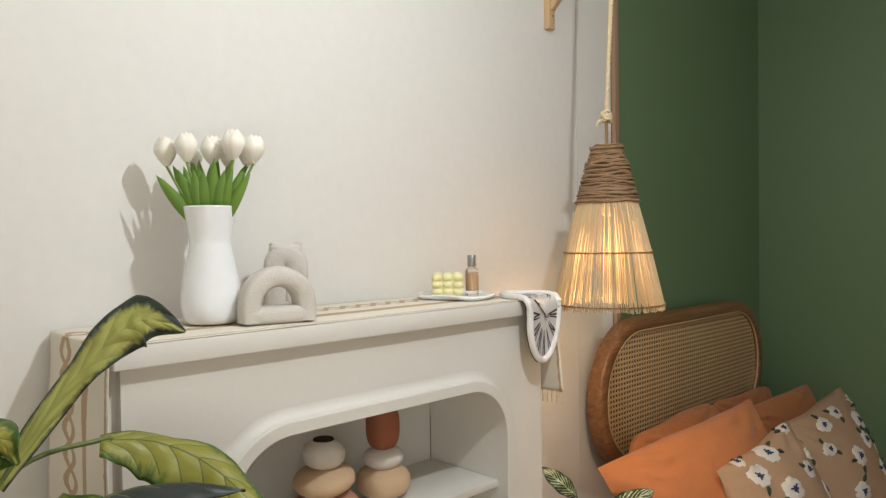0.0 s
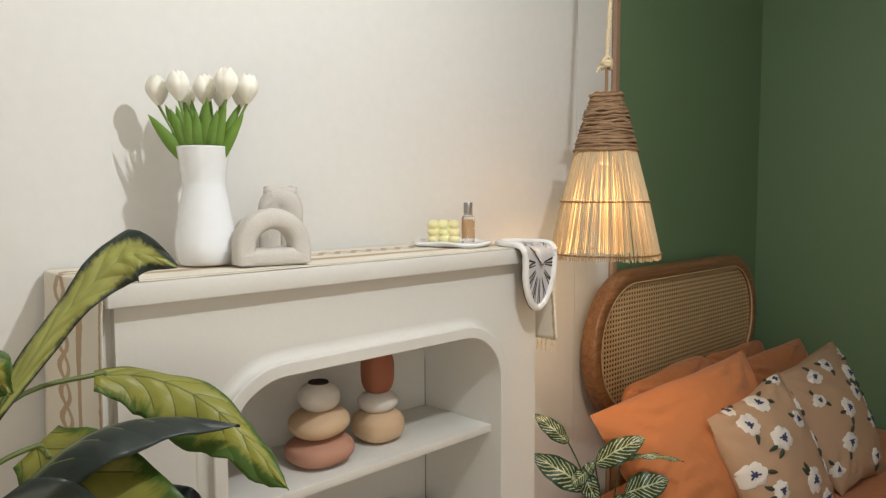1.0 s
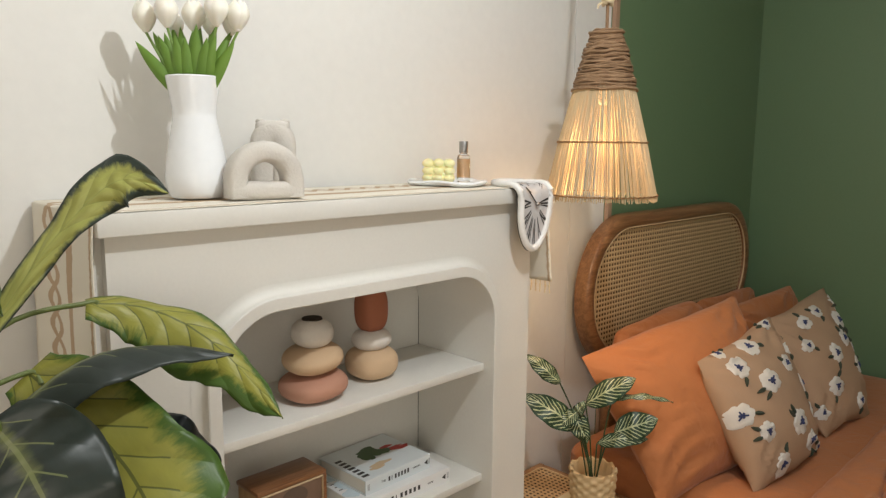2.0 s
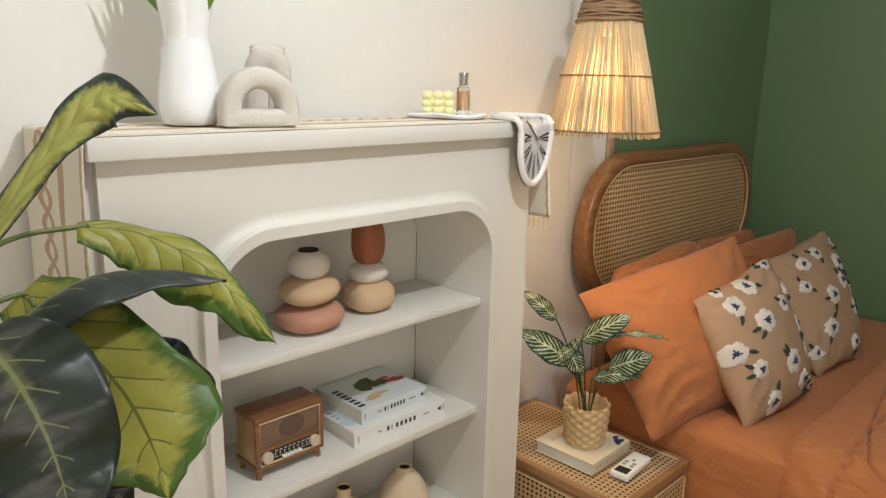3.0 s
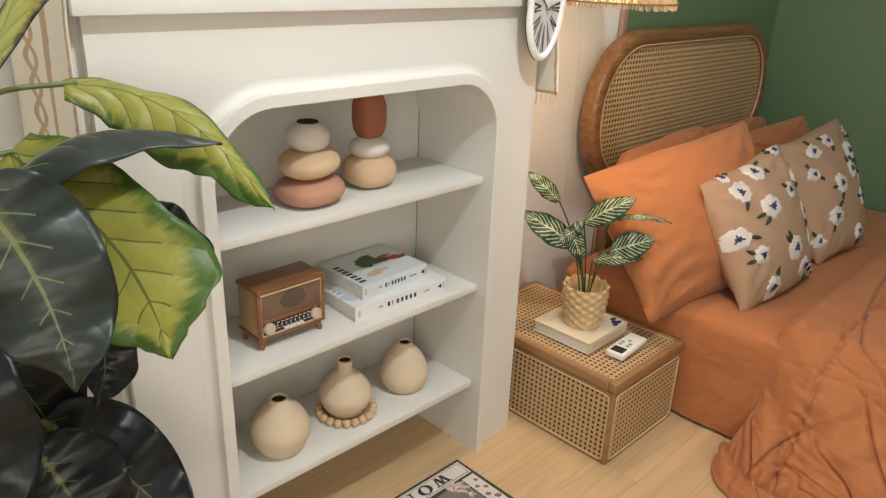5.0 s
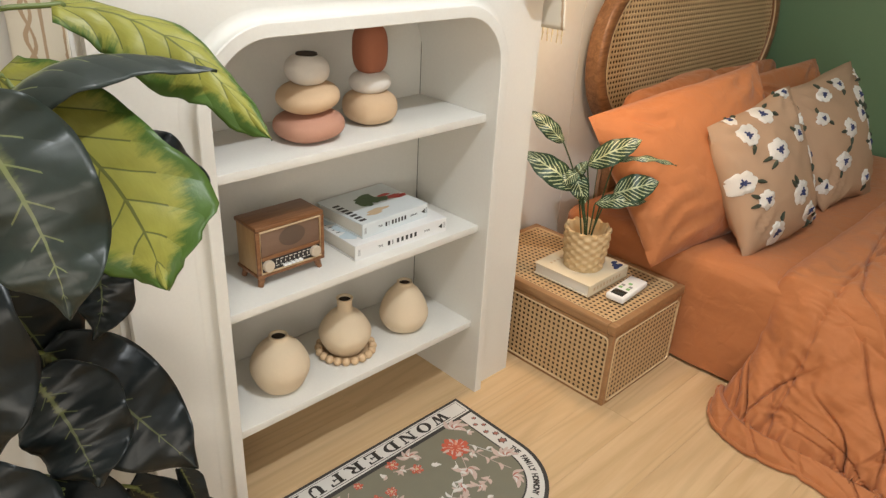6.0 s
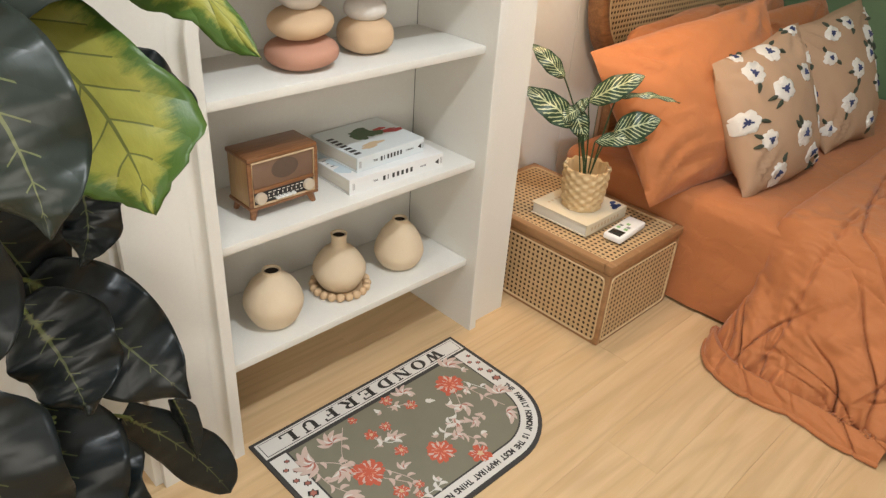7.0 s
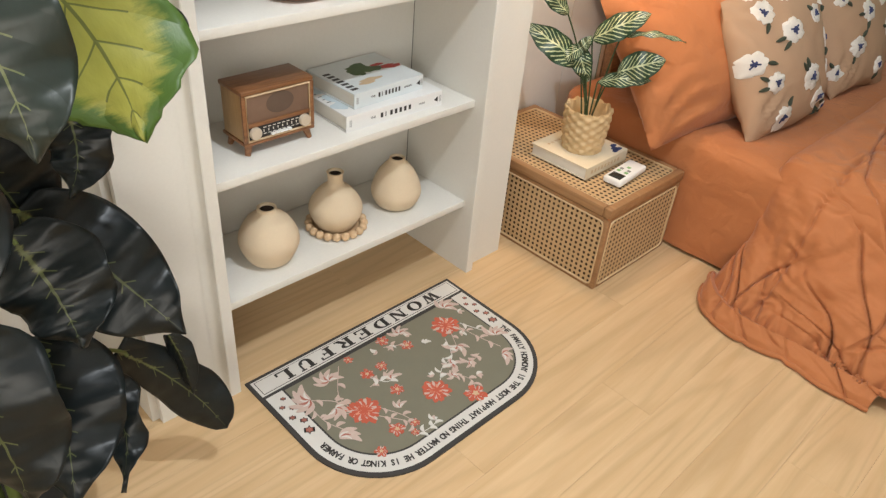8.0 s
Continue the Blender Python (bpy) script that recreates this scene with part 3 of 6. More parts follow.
def tulip(where, head, lean, size, leaves):
    """where: foot inside the vase; head: bloom centre."""
    t = thing("tulip", pose(*where), "white tulip with green stem and leaves in the vase", "flower", "tulips in the vase")
    h = Vector(head) - Vector(where)
    bm = bmesh.new()
    tube(bm, curve_points([(0, 0, 0), Vector((h.x * 0.3, h.y * 0.3, h.z * 0.45)), h - Vector((0, 0, size * 0.9)) * 1.0], 6), 0.0024, 7)
    part("stem", bm, STEM, t, smooth=60)
    turn = random.uniform(0, 6)
    bm = bmesh.new()
    blob(bm, h - Vector((0, 0, size * 0.85)), (size * 0.25, size * 0.25, size * 0.14), None, 12, 8)
    bloom = part("bloom", bm, PETAL, t, "closed white bloom", 60)
    tilt = Matrix.Translation(h) @ Matrix.Rotation(lean[0], 4, "X") @ Matrix.Rotation(lean[1], 4, "Y")
    for ring, (n, r0) in enumerate(((3, 0.86), (3, 0.99))):
        for k in range(n):
            a0 = turn + 2 * math.pi * (k + 0.5 * ring) / n

            def petal(u, v, a0=a0, r0=r0, ring=ring):
                z = -size * 0.95 + u * size * 2.25
                rr = size * r0 * (math.sin(min(u * 1.9 + 0.12, 1.9)) ** 0.75) * (1 - 0.60 * (max(u - 0.45, 0) / 0.55) ** 1.6)
                half = 1.16 * min(1.0, 0.45 + u * 2.2) * max(1 - (max(u - 0.55, 0) / 0.45) ** 2.2, 0.0) ** 0.5
                a = a0 + (v - 0.5) * 2 * half
                rr *= 1 - 0.10 * (2 * v - 1) ** 2 * (1 if ring else -0.5) + 0.03 * math.sin(9 * v)
                z += size * 0.10 * math.cos((v - 0.5) * 3.1) * u
                return tilt @ Vector((rr * math.cos(a), rr * math.sin(a), z))

            bm = bmesh.new()
            grid_mesh(bm, 9, 8, petal)
            part("petal", bm, PETAL, bloom, smooth=70)
    for dx, dy, dz, w, out in leaves:
        bm = bmesh.new()
        tip = Vector((dx, dy, dz)) - Vector(where)
        base = Vector((h.x * 0.08, h.y * 0.08, 0.075))
        d = tip - base
        sidev = d.cross(Vector((out[0], out[1], 0.0))).normalized()
        outv = sidev.cross(d).normalized()

        def blade(u, v, d=d, base=base, sidev=sidev, outv=outv, w=w):
            wd = 1.15 * w * math.sin(math.pi * min(0.14 + 0.86 * u, 1.0)) ** 0.8
            c = 2 * v - 1
            return base + d * u + outv * (0.008 * math.sin(math.pi * u) - 0.35 * wd * c * c) + sidev * c * wd

        grid_mesh(bm, 12, 6, blade)
        part("leaf", bm, TULIP_LEAF, t, smooth=70)


HB = VZ + 0.09


def bunch():
    # the five front heads across the bunch, then the hidden ones behind
    vx, vy = 0.707, -0.70
    rows = [(-0.080, 0.006, 1.479, 0.0228), (-0.036, -0.012, 1.484, 0.0225), (0.004, 0.004, 1.480, 0.0225), (0.048, -0.014, 1.487, 0.0235), (0.080, 0.0, 1.480, 0.0225),
            (-0.040, 0.035, 1.470, 0.018), (0.020, 0.04, 1.476, 0.018), (0.058, 0.036, 1.474, 0.018)]
    for i, (s, d, z, size) in enumerate(rows):
        hx, hy = VX + s * vx + d * 0.7, VY + s * vy + d * 0.7
        lv = []
        if i < 5:
            k = (-1.0, -0.5, 0.1, 0.6, 1.0)[i]
            for q, (sp, near, top, w) in enumerate(((0.078 * k - 0.012 * (k < 0), -0.016, 1.440, 0.0105), (0.056 * k + 0.006, 0.010, 1.458, 0.010), (0.034 * k + 0.014, -0.024, 1.450 - 0.012 * (i % 2), 0.0105), (0.068 * k - 0.008, 0.026, 1.462, 0.009))):
                lv.append((VX + sp * vx + near * 0.7, VY + sp * vy + near * 0.7, top + 0.02 * (1 - abs(k)), w, (-0.7 + 0.3 * (q % 2), -0.7)))
        tulip((VX + 0.10 * s * vx, VY + 0.10 * s * vy, HB), (hx, hy, z), (-0.35 * s * vy * 4, 0.35 * s * vx * 4), size, lv)


bunch()


# ---- stone sculptures ----
def arch_sculpture(m, label, width, height, depth, ring, legs):
    """A loop of cast stone: rounded top, flat foot, an opening under the arch."""
    t = thing("stone_sculpture", m, label, "sculpture")
    bm = bmesh.new()
    # cross-sections sweep over the arch
    path = []
    r = width / 2 - ring
    path += [(-r, ring * 0.2), (-r, (height - width / 2) * 0.9)]
    path += [(r * math.cos(a), height - width / 2 + (width / 2 - ring) * math.sin(a)) for a in (math.pi - math.pi * i / 14 for i in range(15))]
    path += [(r, (height - width / 2) * 0.9), (r, ring * 0.2)]
    rings = []
    for i, (x, z) in enumerate(path):
        a, b = path[max(i - 1, 0)], path[min(i + 1, len(path) - 1)]
        d = Vector((b[0] - a[0], 0, b[1] - a[1])).normalized()
        n = Vector((-d.z, 0, d.x))
        ring_v = []
        for k in range(16):
            q = 2 * math.pi * k / 16
            cx, cy = math.copysign(abs(math.cos(q)) ** 0.6, math.cos(q)), math.copysign(abs(math.sin(q)) ** 0.6, math.sin(q))
            p = Vector((x, 0, z)) + n * cx * ring + Vector((0, cy * depth / 2, 0))
            p += 0.0012 * noise.noise_vector(p * 45)
            p.z = max(p.z, 0.0)
            ring_v.append(bm.verts.new(p))
        rings.append(ring_v)
    for a, b in zip(rings, rings[1:]):
        for k in range(16):
            bm.faces.new((a[k], a[(k + 1) % 16], b[(k + 1) % 16], b[k]))
    bm.faces.new(rings[0])
    bm.faces.new(rings[-1])
    part("arch", bm, STONE, t, smooth=60)
    bm = bmesh.new()
    if legs:
        box(bm, -width / 2 + 0.001, width / 2 - 0.001, -depth / 2, depth / 2, 0, legs, 0.012, 4)
        part("foot_bar", bm, STONE, t, smooth=50)
    return t


arch_sculpture(pose(0.291, 0.034, TZ + 0.004, 0, 0, -14), "pale grey cast stone arch sculpture on the runner", 0.136, 0.101, 0.052, 0.0185, 0.031)
second = arch_sculpture(pose(0.386, 0.155, TZ + 0.004, 0, 0, -35), "taller pale grey stone loop sculpture with two knobs", 0.086, 0.140, 0.056, 0.0235, 0.028)
bm = bmesh.new()
blob(bm, (0, 0, 0.126), (0.033, 0.025, 0.0135), None, 24, 14, 0.55)
part("crown", bm, STONE, second, smooth=60)
for x in (-0.023, 0.023):
    bm = bmesh.new()
    blob(bm, (x, 0, 0.1375), (0.010, 0.014, 0.0055), None, 14, 8)
    part("knob", bm, STONE, second, smooth=60)


# ---- tray with candle and perfume ----
def trinket_tray():
    t = thing("trinket_tray", pose(0.846, 0.13, TZ + 0.005), "white wavy-edged ceramic trinket tray on the runner", "tray")
    bm = bmesh.new()
    n = 56
    rings = []
    for f, z in ((0.0, 0.004), (0.8, 0.004), (0.9, 0.006), (0.97, 0.011), (1.0, 0.011), (1.02, 0.007), (0.97, 0.0015), (0.9, 0.0), (0.0, 0.0)):
        ring = []
        for i in range(n):
            a = 2 * math.pi * i / n
            r = 0.093 * f * (1 + 0.07 * math.sin(3 * a + 0.6) + 0.04 * math.sin(5 * a))
            ring.append(bm.verts.new((r * math.cos(a) * 0.92, r * math.sin(a) * 1.05, z + (0.002 * math.sin(4 * a) if f > 0.95 else 0))))
        rings.append(ring)
    for a, b in zip(rings, rings[1:]):
        for i in range(n):
            bm.faces.new((a[i], a[(i + 1) % n], b[(i + 1) % n], b[i]))
    bmesh.ops.remove_doubles(bm, verts=bm.verts[:], dist=1e-5)
    part("dish", bm, CERAMIC, t, smooth=50)


trinket_tray()
candle = thing("bubble_candle", pose(0.825, 0.142, TZ + 0.0105, 0, 0, -45) @ Matrix.Diagonal((1.48, 1.48, 1.16, 1)), "pale yellow bubble cube candle on the tray", "candle")
bm = bmesh.new()
box(bm, -0.02, 0.02, -0.02, 0.02, 0.001, 0.039, 0.004)
part("wax", bm, SOAPWAX, candle, smooth=60)
for i in range(3):
    for j in range(3):
        for k in range(3):
            if (i, j, k) != (1, 1, 1):
                bm = bmesh.new()
                blob(bm, ((i - 1) * 0.0165, (j - 1) * 0.0165, 0.0092 + k * 0.0145), (0.0095, 0.0095, 0.0092), None, 12, 8)
                part("bubble", bm, SOAPWAX, candle, smooth=60)


def perfume_bottle():
    t = thing("perfume_bottle", pose(0.866, 0.100, TZ + 0.0105) @ Matrix.Diagonal((1.12, 1.12, 1.26, 1)), "clear glass perfume bottle with amber liquid and grey cap", "bottle")
    bm = bmesh.new()
    lathe(bm, [(0.0, 0.0), (0.0125, 0.0), (0.0142, 0.002), (0.0142, 0.044), (0.0125, 0.050), (0.008, 0.053), (0.007, 0.058), (0.0, 0.058)], 32)
    part("glass", bm, GLASS, t, smooth=40)
    bm = bmesh.new()
    lathe(bm, [(0.0, 0.009), (0.0124, 0.009), (0.0124, 0.0435), (0.0, 0.0435)], 32)
    part("liquid", bm, PERFUME, t, "amber perfume", 40)
    bm = bmesh.new()
    lathe(bm, [(0.0, 0.055), (0.0092, 0.055), (0.0095, 0.056), (0.0095, 0.0755), (0.0088, 0.0765), (0.0, 0.0765)], 28)
    part("cap", bm, GREY_METAL, t, "brushed grey cap", 40)


perfume_bottle()


# ---- melting clock ----
def melting_clock():
    t = thing("melting_clock", pose(0.957, -0.03, TZ), "white melting clock draped over the edge of the mantel", "clock")

    def bend(x, s, off):
        """s runs from the part lying on the slab (negative) over the edge and down; off: height over the sheet."""
        r = 0.018
        q = r * math.pi / 2
        lift = 0.0055
        if s < 0:
            return Vector((x + 0.10 * -s, -s + 0.002, lift + off))
        if s < q:
            a = s / r
            return Vector((x, 0.002 - (r * 0.9 + off) * math.sin(a), lift - r + (r + off) * math.cos(a)))
        return Vector((x - 0.05 * (s - q), 0.002 - r * 0.9 - off + 0.02 * (s - q), lift - r - (s - q)))

    def rim_at(a, f=1.0):
        """Outline of the drooping dial about its middle, as (x, s)."""
        c, n = math.cos(a), math.sin(a)
        w = 0.053 - 0.003 * n
        x = w * c * (1 - 0.14 * max(-n, 0) ** 2)
        s = -0.150 * n if n > 0 else -0.104 * n
        x += 0.012 * math.sin(2 * a) * (n > 0) - 0.010 * max(n, 0)
        return x * f, 0.052 + s * f

    n = 64
    bm = bmesh.new()
    tube(bm, [bend(*rim_at(2 * math.pi * i / n), 0.004) for i in range(n)], 0.0082, 10, True)
    part("rim", bm, CLOCK_RIM, t, smooth=60)
    for name, off, mat_, fmax in (("dial", 0.0045, CLOCK_FACE, 0.97), ("back_plate", -0.005, POT_DARK, 1.07)):
        bm = bmesh.new()
        rings = [[bm.verts.new(bend(*rim_at(2 * math.pi * i / n, f), off)) for i in range(n)] for f in (0.02, 0.2, 0.4, 0.6, 0.8, fmax)]
        for a, b in zip(rings, rings[1:]):
            for i in range(n):
                bm.faces.new((a[i], a[(i + 1) % n], b[(i + 1) % n], b[i]))
        bm.faces.new(rings[0])
        part(name, bm, mat_, t, smooth=60)
    strokes = {1: 1, 2: 2, 3: 3, 4: 3, 5: 2, 6: 3, 7: 4, 8: 4, 9: 3, 10: 2, 11: 3, 12: 4}
    for hour in range(1, 13):
        bm = bmesh.new()
        k = strokes[hour]
        for j in range(k):
            a = math.pi / 2 - 2 * math.pi * hour / 12 + (j - (k - 1) / 2) * 0.085
            slant = 0.05 if (hour in (4, 5, 6, 7, 8, 9, 10, 11, 12) and j % 2) else 0.0
            vs = []
            for f, dw in ((0.34, 0.028), (0.62, 0.025), (0.90, 0.024)):
                da = slant * (f - 0.66) * 5
                vs.append((bm.verts.new(bend(*rim_at(a + da - dw, f), 0.0052)), bm.verts.new(bend(*rim_at(a + da + dw, f), 0.0052))))
            for p, q in zip(vs, vs[1:]):
                bm.faces.new((p[0], p[1], q[1], q[0]))
        part("numeral", bm, BLACK, t, "black stretched roman numeral")
    for a, f0, f1 in ((2.75, 0.0, 0.62), (0.1, 0.0, 0.42)):
        bm = bmesh.new()
        tube(bm, [bend(*rim_at(a, f0 + (f1 - f0) * i / 6), 0.008) for i in range(7)], 0.0016, 6)
        part("clock_hand", bm, BLACK, t)
    bm = bmesh.new()
    blob(bm, bend(0, 0.052, 0.009), (0.005, 0.005, 0.005), None, 12, 8)
    part("hub", bm, GREY_METAL, t, "silver centre cap", 60)


melting_clock()


# ---- shelf things ----
def stone_stack(name, where, label, stones, hole):
    t = thing(name, pose(*where), label, "vase")
    for nm, mat_, z, rx, rz, tilt, power in stones:
        bm = bmesh.new()
        blob(bm, (0, 0, z), (rx, rx, rz), Euler((radians(tilt[0]), radians(tilt[1]), 0)).to_matrix().to_4x4(), 36, 20, power)
        part(nm, bm, mat_, t, smooth=70)
    if hole:
        # no real opening: a disc on top, coloured as dark as a shaded mouth
        bm = bmesh.new()
        lathe(bm, [(0.0, hole[0] + 0.0004), (hole[1] * 0.9, hole[0] + 0.0006), (hole[1] * 1.02, hole[0] + 0.0003), (hole[1] * 1.08, hole[0] - 0.003)], 28)
        part("mouth", bm, VASE_HOLE_SHADE, t, "flat dark disc standing for the shaded mouth", 60)


stone_stack("pebble_vase", (0.43, 0.10, S1), "stacked pebble vase of pink, tan and white clay", [
    ("lower_pebble", CLAY_PINK, 0.0275, 0.0675, 0.029, (0, -4), 0.86),
    ("middle_pebble", CLAY_TAN, 0.083, 0.0605, 0.0285, (3, -7), 0.92),
    ("upper_pebble", CLAY_WHITE, 0.134, 0.0415, 0.0305, (0, 3), 0.9)], (0.1645, 0.0195))
stone_stack("pebble_vase", (0.597, 0.118, S1), "stacked pebble vase of tan, white and brown clay", [
    ("lower_pebble", CLAY_TAN, 0.0345, 0.0545, 0.0365, (0, 0), 0.78),
    ("middle_pebble", CLAY_WHITE, 0.086, 0.043, 0.0245, (0, -3), 0.92),
    ("upper_pebble", CLAY_BROWN, 0.154, 0.0335, 0.0525, (0, 0), 0.72)], None)


def bud_vase(where, label, profile):
    t = thing("bud_vase", pose(*where), label, "vase", "bud vases on the lowest shelf")
    bm = bmesh.new()
    sp = smooth_profile(profile, 6)
    r, z = sp[-1]
    lathe(bm, sp + [(r - 0.002, z + 0.001), (r - 0.0045, z), (r - 0.006, z - 0.012)], 48)
    part("body", bm, CLAY_BEIGE, t, smooth=60)
    # disc across the neck, its colour standing in for the shade below
    bm = bmesh.new()
    lathe(bm, [(r - 0.0048, z - 0.005), (0.0, z - 0.007)], 32)
    part("inside", bm, VASE_HOLE_SHADE, t, "dark disc standing for the shade in the neck")


bud_vase((0.33, 0.096, S3), "round beige clay bud vase with a short neck", [(0, 0), (0.034, 0), (0.048, 0.008), (0.0635, 0.042), (0.0625, 0.068), (0.047, 0.098), (0.027, 0.116), (0.0205, 0.124), (0.0205, 0.130)])
bud_vase((0.52, 0.114, S3 + 0.004), "pear-shaped beige clay bud vase ringed by beads", [(0, 0), (0.032, 0), (0.046, 0.008), (0.0615, 0.042), (0.058, 0.066), (0.039, 0.094), (0.022, 0.108), (0.0175, 0.118), (0.018, 0.135), (0.0195, 0.140)])
bud_vase((0.70, 0.108, S3), "egg-shaped beige clay bud vase with a narrow mouth", [(0, 0), (0.034, 0), (0.049, 0.007), (0.0615, 0.034), (0.058, 0.06), (0.044, 0.092), (0.027, 0.113), (0.0195, 0.122), (0.019, 0.128)])
garland = thing("bead_coaster", pose(0.52, 0.112, S3), "ring coaster of pale wooden beads under a vase", "coaster")
bm = bmesh.new()
lathe(bm, [(0.0, 0.0005), (0.058, 0.0005), (0.059, 0.0025), (0.058, 0.004), (0.0, 0.004)], 40)
part("disc", bm, BEAD, garland, smooth=40)
bm = bmesh.new()
blob(bm, (0, 0, 0), (0.0102, 0.0102, 0.0100), None, 12, 8)
bead0 = part("bead", bm, BEAD, garland, smooth=70)
for i in range(20):
    ob = bead0 if i == 0 else new("bead", bead0.data)
    ob.parent = garland
    a = 2 * math.pi * i / 20
    ob.location = (0.0640 * math.cos(a), 0.0640 * math.sin(a), 0.0101)
    ob.rotation_euler = (0.3 * i, 0.7 * i, a)


def radio():
    t = thing("radio", pose(0.276, 0.064, S2) @ Matrix.Scale(1.06, 4), "small retro wooden table radio with two ivory knobs", "radio")
    w, d, z0, z1 = 0.149, 0.078, 0.021, 0.124
    box_part("cabinet", (0.003, w - 0.003, 0.0045, d - 0.002, z0 + 0.003, z1 - 0.009), WALNUT_SIDE, t, 0.002)
    box_part("top_board", (0, w, 0, d, z1 - 0.009, z1), WALNUT, t, 0.003)
    box_part("bottom_board", (0, w, 0, d, z0 - 0.001, z0 + 0.006), WALNUT, t, 0.002)
    for x0 in (0.0, w - 0.008):
        box_part("front_stile", (x0, x0 + 0.008, 0.0, 0.006, z0 + 0.006, z1 - 0.009), WALNUT, t, 0.0015)
    bm = bmesh.new()
    tube(bm, [(0.009, 0.001, z0 + 0.008), (w - 0.009, 0.001, z0 + 0.008), (w - 0.009, 0.001, z1 - 0.011), (0.009, 0.001, z1 - 0.011)], 0.0021, 6, True)
    part("inlay", bm, COVER_OCHRE, t, "pale wooden inlay round the front")
    box_part("speaker_cloth", (0.011, w - 0.011, 0.0022, 0.006, 0.062, z1 - 0.013), GRILLE, t, 0.0005)
    bm = bmesh.new()
    blob(bm, (0.078, 0.0022, 0.090), (0.029, 0.0012, 0.020), None, 28, 10)
    part("speaker", bm, GRILLE_DARK, t, "dark oval speaker")
    box_part("dial_panel", (0.011, w - 0.011, 0.0018, 0.006, z0 + 0.010, 0.055), BLACK, t, 0.0005, "black dial panel")
    box_part("divider", (0.010, w - 0.010, -0.0006, 0.006, 0.055, 0.062), WALNUT, t, 0.001)
    for x in (0.0225, w - 0.0225):
        bm = bmesh.new()
        lathe(bm, [(0, 0), (0.0115, 0), (0.0115, 0.006), (0.0100, 0.0078), (0, 0.008)], 24, pose(x, 0.002, 0.043, 90, 0, 0))
        part("knob", bm, BRASS_KNOB, t, "round ivory knob", 40)
    bm = bmesh.new()
    for i in range(8):
        x = 0.040 + i * 0.0098
        for z, h in ((0.0435, 0.0045), (0.0495, 0.0015), (0.0375, 0.0012)):
            box(bm, x, x + (0.0016 if h > 0.002 else 0.006), 0.0012, 0.0018, z - h / 2, z + h / 2)
    part("dial_marks", bm, PAPER, t, "white dial marks")
    for i in range(5):
        box_part("push_button", (0.054 + i * 0.0088, 0.0615 + i * 0.0088, -0.004, 0.002, 0.0325, 0.0365), PLASTIC_WHITE, t, 0.0008)
    for x, y, sx, sy in ((0.014, 0.012, -1, -1), (w - 0.014, 0.012, 1, -1), (0.014, d - 0.014, -1, 1), (w - 0.014, d - 0.014, 1, 1)):
        bm = bmesh.new()
        tube(bm, [(x, y, 0.021), (x + 0.006 * sx, y + 0.004 * sy, 0.0)], 0.0085, 8, False, lambda u: 1.0 - 0.35 * u)
        for v in bm.verts:
            v.co.z = max(v.co.z, 0.0)
        part("leg", bm, WALNUT, t, smooth=50)


radio()


def book(m, w, d, h, label, cover, spine_words, art):
    """Spine along x at y = 0, fore edge at y = d."""
    t = thing("book", m, label, "book", "")
    box_part("page_block", (0.004, w - 0.004, 0.004, d - 0.004, 0.0025, h - 0.0025), PAPER, t, 0.0008)
    bm = bmesh.new()
    for dims in ((0, w, 0, d, 0, 0.0026), (0, w, 0, d, h - 0.0026, h), (0, w, 0, 0.0032, 0.0026, h - 0.0026)):
        box(bm, *dims, 0.0006, 1)
    part("cover", bm, cover, t)
    spine_words(t, w, d, h)
    art(t, w, d, h)
    return t


def flat_disc(bm, cx, cy, rx, ry, z, n=18, wob=0.2, seed=0):
    prism(bm, [(cx + rx * (1 + wob * noise.noise((math.cos(a) * 1.7 + seed, math.sin(a) * 1.7, seed))) * math.cos(a), cy + ry * (1 + wob * noise.noise((math.cos(a) * 1.7, math.sin(a) * 1.7 + seed, seed))) * math.sin(a))
               for a in (2 * math.pi * i / n for i in range(n))], z, z + 0.0003)


def spine_title(word):
    def words(t, w, d, h):
        lettering("small_word", "THE", h * 0.20, pose(w * 0.26, -0.0002, h * 0.5, 90, 0, 0), BLACK, t, depth=0.0002)
        bm = bmesh.new()
        for i in range(7):
            x = w * 0.335 + i * w * 0.0485
            box(bm, x, x + w * (0.008 if i == 1 else 0.024), -0.0005, 0, h * 0.36, h * 0.66)
        part("title_bars", bm, BLACK, t, "black title printed on the spine")
        lettering("small_word", word, h * 0.17, pose(w * 0.77, -0.0002, h * 0.5, 90, 0, 0), BLACK, t, depth=0.0002)
        bm = bmesh.new()
        prism(bm, [(-h * 0.16, 0), (h * 0.16, -h * 0.18), (h * 0.16, h * 0.18)], 0, 0.0004, pose(w * 0.925, -0.0002, h * 0.5, 90, 0, 0))
        part("emblem", bm, BLACK, t, "black triangular mark")
        for x in (0.03, 0.965):
            bm = bmesh.new()
            for k in range(3):
                box(bm, w * x + k * 0.0022, w * x + k * 0.0022 + 0.0007, -0.0004, 0, h * 0.3, h * 0.72)
            part("print_bars", bm, INK_GREY, t)
    return words


